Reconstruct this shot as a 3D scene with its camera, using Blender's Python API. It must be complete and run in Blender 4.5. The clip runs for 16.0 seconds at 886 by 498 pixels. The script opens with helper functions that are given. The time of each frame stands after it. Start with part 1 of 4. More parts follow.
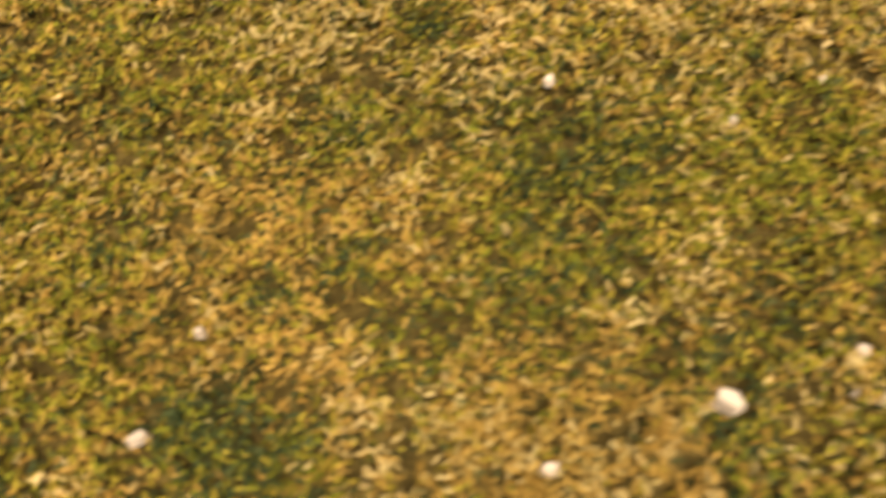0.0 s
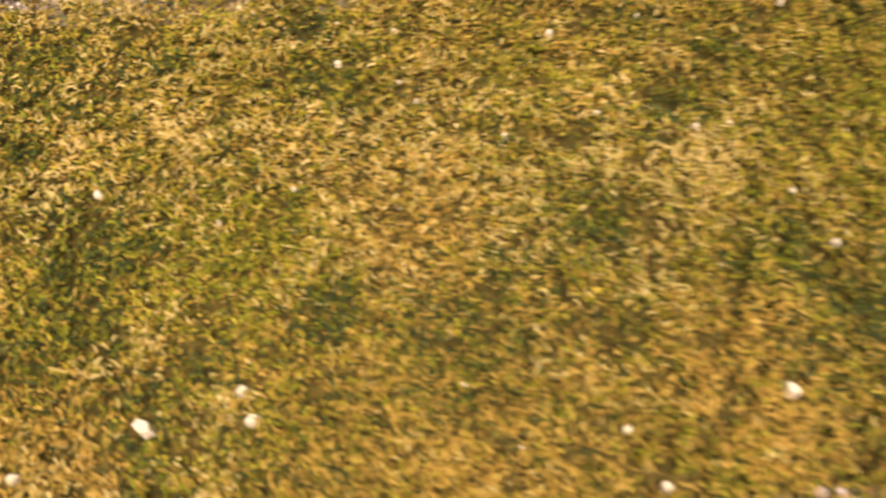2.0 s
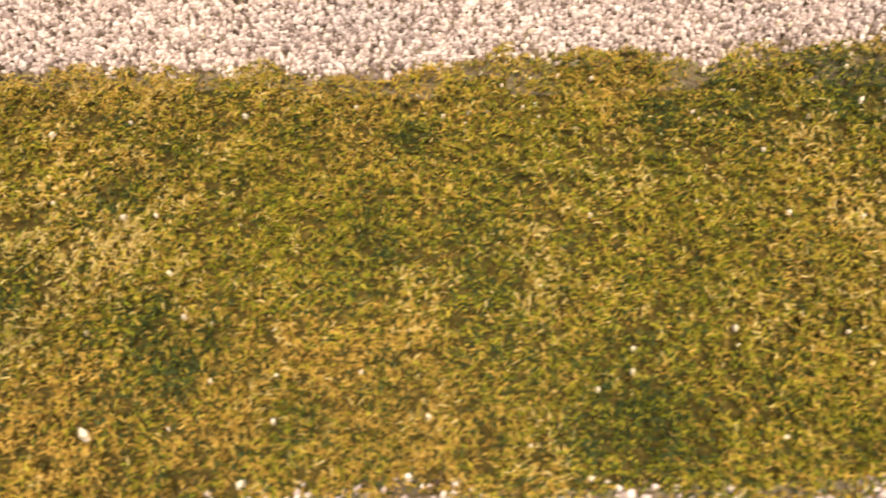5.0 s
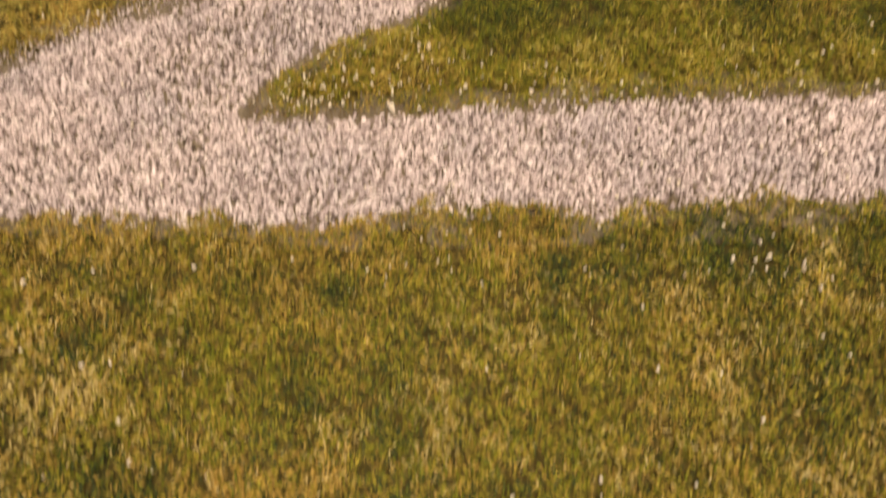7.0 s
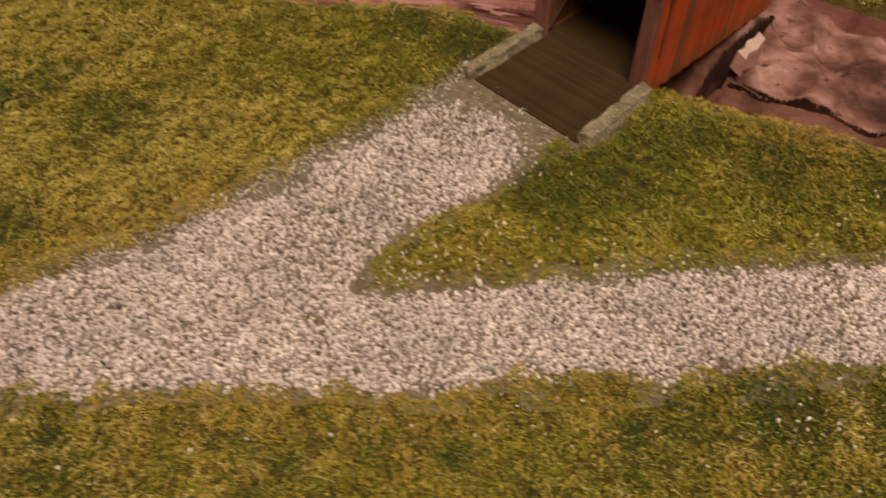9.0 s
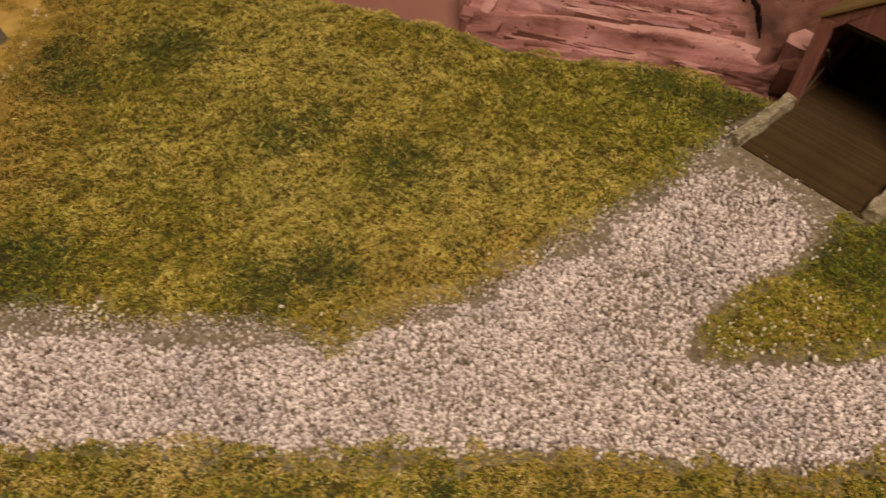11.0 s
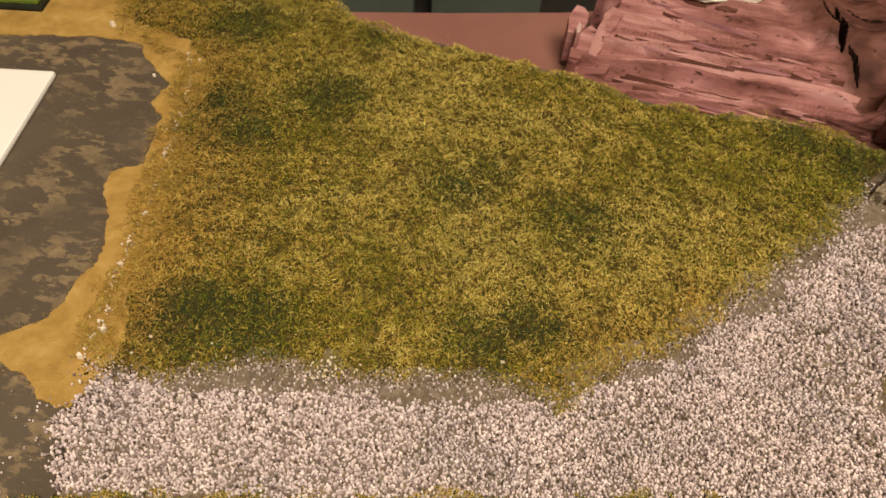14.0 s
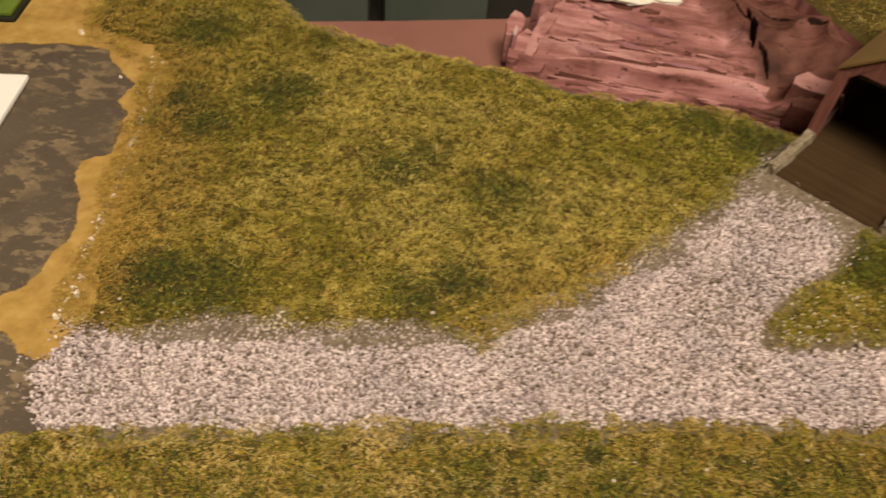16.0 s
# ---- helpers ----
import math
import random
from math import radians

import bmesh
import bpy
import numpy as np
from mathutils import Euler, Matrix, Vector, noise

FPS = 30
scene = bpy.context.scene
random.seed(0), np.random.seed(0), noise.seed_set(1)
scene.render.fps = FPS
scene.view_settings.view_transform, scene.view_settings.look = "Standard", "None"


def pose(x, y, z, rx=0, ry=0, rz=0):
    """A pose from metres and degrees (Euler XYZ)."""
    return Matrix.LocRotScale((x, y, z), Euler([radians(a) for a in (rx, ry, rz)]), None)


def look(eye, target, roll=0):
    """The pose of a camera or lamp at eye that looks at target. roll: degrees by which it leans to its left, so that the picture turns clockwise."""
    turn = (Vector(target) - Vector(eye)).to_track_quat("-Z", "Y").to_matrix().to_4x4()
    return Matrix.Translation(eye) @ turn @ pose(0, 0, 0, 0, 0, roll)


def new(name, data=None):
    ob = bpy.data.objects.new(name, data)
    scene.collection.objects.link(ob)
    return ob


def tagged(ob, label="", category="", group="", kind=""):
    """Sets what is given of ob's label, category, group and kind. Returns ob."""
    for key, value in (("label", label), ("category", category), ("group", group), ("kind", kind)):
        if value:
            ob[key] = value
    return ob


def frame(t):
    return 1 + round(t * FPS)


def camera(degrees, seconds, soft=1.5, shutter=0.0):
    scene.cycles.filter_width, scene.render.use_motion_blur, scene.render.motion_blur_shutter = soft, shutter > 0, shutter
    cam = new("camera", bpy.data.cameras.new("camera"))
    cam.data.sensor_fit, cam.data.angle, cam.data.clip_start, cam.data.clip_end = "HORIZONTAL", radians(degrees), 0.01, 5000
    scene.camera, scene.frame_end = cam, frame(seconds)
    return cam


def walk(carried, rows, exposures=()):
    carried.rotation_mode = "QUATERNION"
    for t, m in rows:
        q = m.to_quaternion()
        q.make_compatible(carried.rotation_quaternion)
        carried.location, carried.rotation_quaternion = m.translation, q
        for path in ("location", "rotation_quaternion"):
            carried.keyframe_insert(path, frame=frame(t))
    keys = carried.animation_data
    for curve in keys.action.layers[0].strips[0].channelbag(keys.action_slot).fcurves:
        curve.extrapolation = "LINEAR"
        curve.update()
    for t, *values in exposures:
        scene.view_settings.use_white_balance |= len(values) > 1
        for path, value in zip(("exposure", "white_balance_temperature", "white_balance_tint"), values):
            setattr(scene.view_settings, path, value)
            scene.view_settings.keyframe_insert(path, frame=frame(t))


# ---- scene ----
cam = camera(63.4, 16.0, 1.5, 0.7)
PATH = [
    (0, (-0.00349, 0.01690, 0.05600), (-0.1021, 0.9772, -1.6956), -6.54),
    (0.1, (-0.00099, 0.01703, 0.05690), (-0.0999, 0.9822, -1.6920), -6.68),
    (0.2, (0.00164, 0.01636, 0.05774), (-0.0981, 0.9867, -1.6882), -6.86),
    (0.3, (0.00444, 0.01478, 0.05860), (-0.0959, 0.9902, -1.6845), -7.02),
    (0.4, (0.00601, 0.01322, 0.05960), (-0.0939, 0.9930, -1.6811), -7.12),
    (0.5, (0.00744, 0.01223, 0.06082), (-0.0903, 0.9953, -1.6781), -7.13),
    (0.6, (0.01156, 0.01230, 0.06238), (-0.0817, 0.9972, -1.6758), -7.02),
    (0.7, (0.01433, 0.01220, 0.06421), (-0.0725, 0.9978, -1.6739), -6.81),
    (0.8, (0.01760, 0.01165, 0.06615), (-0.0620, 0.9973, -1.6723), -6.54),
    (0.9, (0.02156, 0.01098, 0.06804), (-0.0508, 0.9964, -1.6708), -6.27),
    (1, (0.02441, 0.01037, 0.06971), (-0.0417, 0.9958, -1.6694), -6.03),
    (1.1, (0.02760, 0.01007, 0.07116), (-0.0331, 0.9958, -1.6680), -5.81),
    (1.5, (0.03909, 0.01146, 0.07594), (-0.0041, 0.9979, -1.6633), -5.05),
    (1.6, (0.04201, 0.01144, 0.07682), (0.0013, 0.9981, -1.6624), -4.98),
    (1.7, (0.04451, 0.01090, 0.07748), (0.0053, 0.9977, -1.6617), -4.98),
    (1.8, (0.04637, 0.01077, 0.07812), (0.0083, 0.9977, -1.6610), -5.00),
    (1.9, (0.04864, 0.01069, 0.07896), (0.0118, 0.9980, -1.6599), -5.00),
    (2, (0.05161, 0.00926, 0.08019), (0.0166, 0.9973, -1.6583), -4.95),
    (2.1, (0.05462, 0.00786, 0.08199), (0.0219, 0.9969, -1.6560), -4.84),
    (2.2, (0.05673, 0.00647, 0.08424), (0.0264, 0.9968, -1.6531), -4.70),
    (2.3, (0.05728, 0.00477, 0.08666), (0.0297, 0.9965, -1.6499), -4.54),
    (2.4, (0.05692, 0.00253, 0.08896), (0.0326, 0.9960, -1.6467), -4.36),
    (2.5, (0.05576, -0.00029, 0.09087), (0.0353, 0.9953, -1.6436), -4.19),
    (2.6, (0.05513, -0.00086, 0.09238), (0.0394, 0.9973, -1.6407), -4.01),
    (2.7, (0.05515, -0.00075, 0.09367), (0.0452, 1.0003, -1.6377), -3.83),
    (2.8, (0.05731, 0.00005, 0.09477), (0.0534, 1.0042, -1.6349), -3.65),
    (2.9, (0.05992, 0.00069, 0.09569), (0.0620, 1.0082, -1.6320), -3.46),
    (3, (0.06443, 0.00091, 0.09645), (0.0717, 1.0119, -1.6292), -3.27),
    (3.1, (0.06888, 0.00159, 0.09701), (0.0811, 1.0161, -1.6265), -3.06),
    (3.2, (0.07172, 0.00081, 0.09736), (0.0888, 1.0189, -1.6241), -2.83),
    (3.3, (0.07369, 0.00001, 0.09756), (0.0952, 1.0219, -1.6216), -2.61),
    (3.5, (0.07930, 0.00156, 0.09780), (0.1058, 1.0328, -1.6156), -2.28),
    (4, (0.10349, -0.00294, 0.09791), (0.1169, 1.0631, -1.5942), -2.32),
    (4.5, (0.12301, -0.00276, 0.09693), (0.1219, 1.0977, -1.5731), -1.98),
    (4.7, (0.13119, -0.00209, 0.09753), (0.1262, 1.1005, -1.5711), -1.93),
    (6.8, (0.15375, 0.00511, 0.12059), (0.1709, 1.1383, -1.5273), 0.17),
    (6.9, (0.15409, 0.00645, 0.12389), (0.1708, 1.1470, -1.5190), 0.10),
    (7, (0.15463, 0.00850, 0.12807), (0.1697, 1.1603, -1.5069), -0.09),
    (7.1, (0.15513, 0.01139, 0.13119), (0.1685, 1.1738, -1.4963), -0.24),
    (7.2, (0.15572, 0.01088, 0.13430), (0.1671, 1.1843, -1.4852), -0.40),
    (7.3, (0.15581, 0.01041, 0.13726), (0.1652, 1.1948, -1.4743), -0.56),
    (7.5, (0.15474, 0.01035, 0.14225), (0.1609, 1.2139, -1.4550), -0.84),
    (8, (0.15549, 0.01156, 0.14870), (0.1607, 1.2446, -1.4259), -1.34),
    (8.5, (0.14563, 0.01190, 0.15933), (0.1472, 1.2724, -1.3934), -1.46),
    (9, (0.13145, 0.01156, 0.17164), (0.1452, 1.2987, -1.3591), -0.98),
    (9.5, (0.09995, 0.01600, 0.17621), (0.1140, 1.3153, -1.3442), -0.57),
    (10, (0.07375, 0.01894, 0.18263), (0.0854, 1.3354, -1.3230), 0.40),
    (10.2, (0.06344, 0.01896, 0.18297), (0.0732, 1.3455, -1.3137), 1.03),
    (12.3, (-0.01919, 0.03081, 0.19159), (0.0410, 1.3497, -1.3107), 4.71),
    (12.5, (-0.02531, 0.03348, 0.19393), (0.0397, 1.3519, -1.3085), 4.96),
    (13, (-0.04038, 0.03120, 0.19683), (0.0250, 1.3574, -1.2988), 5.02),
    (13.5, (-0.05032, 0.02644, 0.20349), (0.0264, 1.3520, -1.2922), 5.34),
    (14, (-0.05379, 0.02436, 0.20389), (0.0406, 1.3478, -1.2926), 5.66),
    (14.5, (-0.05395, 0.02167, 0.20387), (0.0613, 1.3456, -1.2908), 5.70),
    (15, (-0.05453, 0.01816, 0.20599), (0.0744, 1.3481, -1.2822), 5.72),
    (15.5, (-0.05244, 0.00260, 0.20800), (0.0769, 1.3442, -1.2697), 5.45),
    (15.6, (-0.05040, -0.00260, 0.20927), (0.0818, 1.3423, -1.2651), 5.47),
    (15.7, (-0.04869, -0.00645, 0.21090), (0.0877, 1.3422, -1.2596), 5.52),
    (15.8, (-0.04464, -0.01109, 0.21273), (0.0965, 1.3415, -1.2537), 5.58),
    (15.9, (-0.04188, -0.01195, 0.21462), (0.1043, 1.3447, -1.2476), 5.65),
    (16, (-0.03811, -0.01325, 0.21640), (0.1128, 1.3472, -1.2418), 5.71),
]
TURF = 0.002  # height of the turf over the board
walk(cam, [(t, pose(0, 0, TURF) @ look(eye, target, roll)) for t, eye, target, roll in PATH],
     [(0, 0.74, 6700, 16), (1.8, 0.92, 6700, 16), (3.2, 0.84, 6500, 11), (4.7, 0.85, 6500, 10), (6.9, 0.42, 6500, 12), (7.6, 0.10, 6700, 10), (8.5, 0.0, 6800, 10), (10.2, -0.05, 6800, 10), (12.3, 0.24, 6500, 10), (16, 0.26, 6500, 10)])

cam.data.dof.use_dof, cam.data.dof.focus_distance, cam.data.dof.aperture_fstop = True, 0.21, 44.0

# ---- light: one warm ceiling lamp in a closed room ----
world = bpy.data.worlds.new("room_air")
world.use_nodes = True
world.node_tree.nodes["Background"].inputs[0].default_value = (0.02, 0.017, 0.013, 1)
scene.world = world
lamp_data = bpy.data.lights.new("ceiling_lamp_light", "AREA")
lamp_data.shape, lamp_data.size, lamp_data.size_y = "RECTANGLE", 0.80, 0.60
lamp_data.energy, lamp_data.color = 36.0, (1.0, 0.84, 0.64)
lamp_light = new("ceiling_lamp_light", lamp_data)
lamp_light.matrix_world = look((0.20, -0.50, 1.45), (0.08, 0.20, 0.0))


# ---- materials ----
class Nodes:
    """A short way to write node materials."""

    def __init__(self, name, rough=0.8, spec=0.3):
        self.mat = bpy.data.materials.new(name)
        self.mat.use_nodes = True
        self.tree = self.mat.node_tree
        self.bsdf = self.tree.nodes["Principled BSDF"]
        self.bsdf.inputs["Roughness"].default_value = rough
        self.bsdf.inputs["Specular IOR Level"].default_value = spec
        self.geo = self.add("ShaderNodeNewGeometry")
        self.coord = self.add("ShaderNodeTexCoord").outputs["Object"]

    def add(self, kind, **values):
        node = self.tree.nodes.new(kind)
        for key, value in values.items():
            node.inputs[key].default_value = value
        return node

    def link(self, a, b):
        self.tree.links.new(a, b)

    def noise(self, scale, detail=4.0, rough=0.6, stretch=None, turn=0.0):
        node = self.add("ShaderNodeTexNoise", Scale=scale, Detail=detail, Roughness=rough)
        source = self.coord
        if turn:
            m = self.add("ShaderNodeMapping", Rotation=(0, 0, radians(turn)))
            self.link(source, m.inputs["Vector"])
            source = m.outputs[0]
        if stretch:
            m = self.add("ShaderNodeMapping", Scale=stretch)
            self.link(source, m.inputs["Vector"])
            source = m.outputs[0]
        self.link(source, node.inputs["Vector"])
        return node.outputs["Fac"]

    def ramp(self, fac, stops):
        node = self.add("ShaderNodeValToRGB")
        node.color_ramp.elements[0].position, node.color_ramp.elements[1].position = stops[0][0], stops[-1][0]
        for pos, col in stops[1:-1]:
            node.color_ramp.elements.new(pos)
        for e, (pos, col) in zip(node.color_ramp.elements, stops):
            e.position = pos
            e.color = (*col, 1) if len(col) == 3 else col
        self.link(fac, node.inputs["Fac"])
        return node.outputs["Color"]

    def mix(self, fac, a, b, mode="MIX"):
        node = self.add("ShaderNodeMix")
        node.data_type, node.blend_type = "RGBA", mode
        for value, slot in ((fac, 0), (a, 6), (b, 7)):
            if isinstance(value, (int, float)):
                node.inputs[slot].default_value = value
            elif isinstance(value, tuple):
                node.inputs[slot].default_value = (*value, 1)
            else:
                self.link(value, node.inputs[slot])
        return node.outputs[2]

    def colour(self, socket):
        self.link(socket, self.bsdf.inputs["Base Color"])
        return self

    def bump(self, socket, strength, distance):
        node = self.add("ShaderNodeBump", Strength=strength, Distance=distance)
        self.link(socket, node.inputs["Height"])
        self.link(node.outputs[0], self.bsdf.inputs["Normal"])
        return self

    def island(self):
        return self.geo.outputs["Random Per Island"]

    def random(self):
        return self.add("ShaderNodeObjectInfo").outputs["Random"]


def fibre_mat(name, dark, mid, light):
    n = Nodes(name, 0.85, 0.08)
    c = n.ramp(n.island(), [(0.0, dark), (0.55, mid), (1.0, light)])
    big = n.ramp(n.noise(70, 3), [(0.3, (0.78, 0.8, 0.72)), (0.7, (1.15, 1.1, 1.05))])
    n.colour(n.mix(1.0, c, big, "MULTIPLY"))
    return n.mat


STRAW = fibre_mat("straw_fibre", (0.38, 0.288, 0.095), (0.52, 0.405, 0.165), (0.66, 0.535, 0.26))
GOLD = fibre_mat("golden_fibre", (0.24, 0.145, 0.030), (0.385, 0.248, 0.056), (0.55, 0.375, 0.105))
YELLOW_STRAW = fibre_mat("yellow_straw_fibre", (0.35, 0.280, 0.066), (0.53, 0.440, 0.118), (0.72, 0.62, 0.21))
OLIVE = fibre_mat("olive_fibre", (0.17, 0.140, 0.015), (0.31, 0.257, 0.029), (0.48, 0.40, 0.060))
GREEN = fibre_mat("green_fibre", (0.075, 0.080, 0.010), (0.155, 0.17, 0.016), (0.27, 0.285, 0.030))
DARK = fibre_mat("dark_green_fibre", (0.016, 0.027, 0.011), (0.036, 0.056, 0.022), (0.074, 0.098, 0.038))


def soil_mat():
    n = Nodes("turf_soil", 0.9, 0.15)
    c = n.ramp(n.noise(700, 6, 0.7), [(0.25, (0.016, 0.012, 0.003)), (0.5, (0.062, 0.046, 0.011)), (0.75, (0.19, 0.140, 0.036))])
    n.colour(c).bump(n.noise(900, 4), 0.8, 0.0006)
    return n.mat


def bed_mat():
    n = Nodes("grey_road_bed", 0.85, 0.2)
    c = n.ramp(n.noise(420, 7, 0.72), [(0.28, (0.085, 0.064, 0.040)), (0.5, (0.165, 0.130, 0.090)), (0.72, (0.30, 0.250, 0.190))])
    n.colour(c).bump(n.noise(1500, 4, 0.7), 0.9, 0.0005)
    return n.mat


def board_mat():
    n = Nodes("grey_brown_board_paint", 0.6, 0.3)
    base = n.ramp(n.noise(25, 5), [(0.3, (0.072, 0.055, 0.040)), (0.7, (0.102, 0.080, 0.057))])
    scrape = n.ramp(n.noise(95, 7, 0.66, (0.75, 1.35, 1.0), 12), [(0.505, (0, 0, 0)), (0.54, (1, 1, 1))])
    zone = n.ramp(n.noise(16, 4, 0.6), [(0.40, (0, 0, 0)), (0.52, (1, 1, 1))])
    both = n.mix(1.0, scrape, zone, "MULTIPLY")
    fine = n.ramp(n.noise(420, 5, 0.6, (0.7, 1.6, 1.0), 15), [(0.60, (0, 0, 0)), (0.66, (0.5, 0.5, 0.5))])
    base = n.mix(fine, base, (0.17, 0.128, 0.078))
    dots = n.ramp(n.noise(900, 2, 0.5), [(0.72, (0, 0, 0)), (0.76, (0.4, 0.4, 0.4))])
    thin = n.ramp(n.noise(260, 4, 0.6), [(0.35, (0.35, 0.35, 0.35)), (0.65, (0.9, 0.9, 0.9))])
    c = n.mix(n.mix(1.0, both, thin, "MULTIPLY"), base, (0.25, 0.185, 0.105))
    c = n.mix(dots, c, (0.34, 0.27, 0.17))
    n.colour(c).bump(n.noise(600, 4), 0.25, 0.0004)
    return n.mat


def tan_mat():
    n = Nodes("ochre_ground_paint", 0.85, 0.2)
    c = n.ramp(n.noise(90, 6, 0.65), [(0.3, (0.31, 0.185, 0.046)), (0.5, (0.42, 0.265, 0.072)), (0.72, (0.53, 0.355, 0.12))])
    brown = n.ramp(n.noise(30, 4), [(0.5, (1, 1, 1)), (0.75, (0.72, 0.66, 0.55))])
    n.colour(n.mix(1.0, c, brown, "MULTIPLY")).bump(n.noise(1400, 5, 0.7), 0.9, 0.0006)
    return n.mat


def stone_mat(name, lo, mid, hi):
    n = Nodes(name, 0.75, 0.25)
    c = n.ramp(n.island(), [(0.0, (0.07, 0.050, 0.036)), (0.08, lo), (0.30, mid), (0.75, hi), (1.0, (0.88, 0.79, 0.77))])
    patch = n.ramp(n.noise(38, 4), [(0.34, (0.80, 0.81, 0.84)), (0.58, (1.0, 0.99, 0.985))])
    c = n.mix(1.0, c, patch, "MULTIPLY")
    grit = n.ramp(n.noise(2200, 3), [(0.35, (0.82, 0.80, 0.78)), (0.6, (1.0, 1.0, 1.0))])
    n.colour(n.mix(1.0, c, grit, "MULTIPLY")).bump(n.noise(3000, 3), 0.4, 0.0003)
    return n.mat


def foam_mat(name, lo, mid, hi, stain=0.62):
    n = Nodes(name, 0.7, 0.12)
    c = n.ramp(n.noise(40, 6, 0.6), [(0.28, lo), (0.5, mid), (0.72, hi)])
    streak = n.ramp(n.noise(170, 6, 0.65, (0.14, 1.0, 1.0), 24), [(0.34, (0.84, 0.80, 0.79)), (0.50, (1, 1, 1)), (0.72, (1.08, 1.09, 1.10))])
    c = n.mix(1.0, c, streak, "MULTIPLY")
    wash = n.ramp(n.noise(95, 7, 0.72, (0.25, 1.2, 1.0), 24), [(stain, (0, 0, 0)), (stain + 0.07, (0.9, 0.9, 0.9))])
    spots = n.ramp(n.noise(380, 3, 0.5), [(0.665, (0, 0, 0)), (0.71, (0.85, 0.85, 0.85))])
    c = n.mix(wash, c, (0.075, 0.030, 0.022))
    c = n.mix(spots, c, (0.06, 0.028, 0.022))
    n.colour(c).bump(n.noise(420, 5, 0.65, (0.6, 1.0, 1.2), 24), 0.35, 0.0006)
    return n.mat


def carved_mat():
    """Pink foam in streaked layers, brown where it was washed with paint. Dark streaks also stand in for shade under
    ledges.
    """
    n = Nodes("carved_pink_foam", 0.7, 0.12)

    def beyond(way, start, width):
        dot = n.add("ShaderNodeVectorMath")
        dot.operation = "DOT_PRODUCT"
        n.link(n.coord, dot.inputs[0])
        dot.inputs[1].default_value = way
        blur = n.add("ShaderNodeMath")
        blur.operation = "MULTIPLY_ADD"
        n.link(n.noise(45, 4), blur.inputs[0])
        blur.inputs[1].default_value = 0.03
        n.link(dot.outputs["Value"], blur.inputs[2])
        step = n.add("ShaderNodeMapRange")
        n.link(blur.outputs[0], step.inputs[0])
        step.inputs[1].default_value, step.inputs[2].default_value = start + 0.015, start + 0.015 + width
        return step.outputs[0]

    layers = n.ramp(n.noise(75, 9, 0.68, (0.14, 1.0, 0.6), 15), [(0.33, (0.090, 0.036, 0.029)), (0.41, (0.235, 0.102, 0.092)), (0.51, (0.345, 0.162, 0.152)), (0.64, (0.54, 0.31, 0.295))])
    tint = n.ramp(n.noise(24, 3), [(0.35, (0.86, 0.82, 0.80)), (0.65, (1.06, 1.04, 1.08))])
    layers = n.mix(1.0, layers, tint, "MULTIPLY")
    brown = n.ramp(n.noise(42, 5, 0.6), [(0.32, (0.045, 0.018, 0.014)), (0.5, (0.120, 0.050, 0.038)), (0.66, (0.185, 0.082, 0.066)), (0.80, (0.32, 0.165, 0.145))])
    pale = n.ramp(n.noise(55, 5, 0.6, (0.5, 1.0, 1.0), 36), [(0.40, (0.060, 0.026, 0.021)), (0.50, (0.155, 0.070, 0.058)), (0.60, (0.30, 0.155, 0.14)), (0.72, (0.52, 0.34, 0.31))])
    c = n.mix(beyond((1.0, 0.35, 0.0), 0.318, 0.012), layers, brown)
    c = n.mix(n.mix(1.0, beyond((1.0, 0.0, 0.0), 0.262, 0.012), beyond((0.545, 0.839, 0.0), 0.3594, 0.004), "MULTIPLY"), c, pale)
    spots = n.ramp(n.noise(300, 5, 0.65, (0.45, 1.0, 1.0), 15), [(0.615, (0, 0, 0)), (0.66, (0.9, 0.9, 0.9))])
    c = n.mix(spots, c, (0.045, 0.021, 0.016))
    n.colour(c).bump(n.noise(420, 6, 0.65, (0.3, 1.0, 1.0), 15), 0.35, 0.0006)
    return n.mat


def smooth_foam_mat():
    n = Nodes("smooth_pink_foam", 0.5, 0.35)
    c = n.ramp(n.noise(14, 4), [(0.3, (0.235, 0.105, 0.086)), (0.7, (0.285, 0.132, 0.108))])
    spots = n.ramp(n.noise(160, 2, 0.5), [(0.76, (0, 0, 0)), (0.79, (1, 1, 1))])
    n.colour(n.mix(spots, c, (0.22, 0.09, 0.07))).bump(n.noise(800, 3), 0.15, 0.0004)
    return n.mat


def wood_mat(name, lo, mid, hi, rough=0.75, stretch=(1.0, 1.0, 0.08)):
    n = Nodes(name, rough, 0.12)
    tone = n.ramp(n.random(), [(0.0, (0.84, 0.84, 0.85)), (1.0, (1.14, 1.12, 1.1))])
    c = n.ramp(n.noise(900, 5, 0.65, stretch), [(0.28, lo), (0.5, mid), (0.74, hi)])
    wear = n.ramp(n.noise(160, 5, 0.7), [(0.62, (0, 0, 0)), (0.72, (1, 1, 1))])
    c = n.mix(n.mix(1.0, wear, (0.55, 0.55, 0.55), "MULTIPLY"), c, (lo[0] * 0.6, lo[1] * 0.7, lo[2] * 0.8))
    n.colour(n.mix(1.0, c, tone, "MULTIPLY")).bump(n.noise(1500, 4, 0.6, stretch), 0.5, 0.0003)
    return n.mat


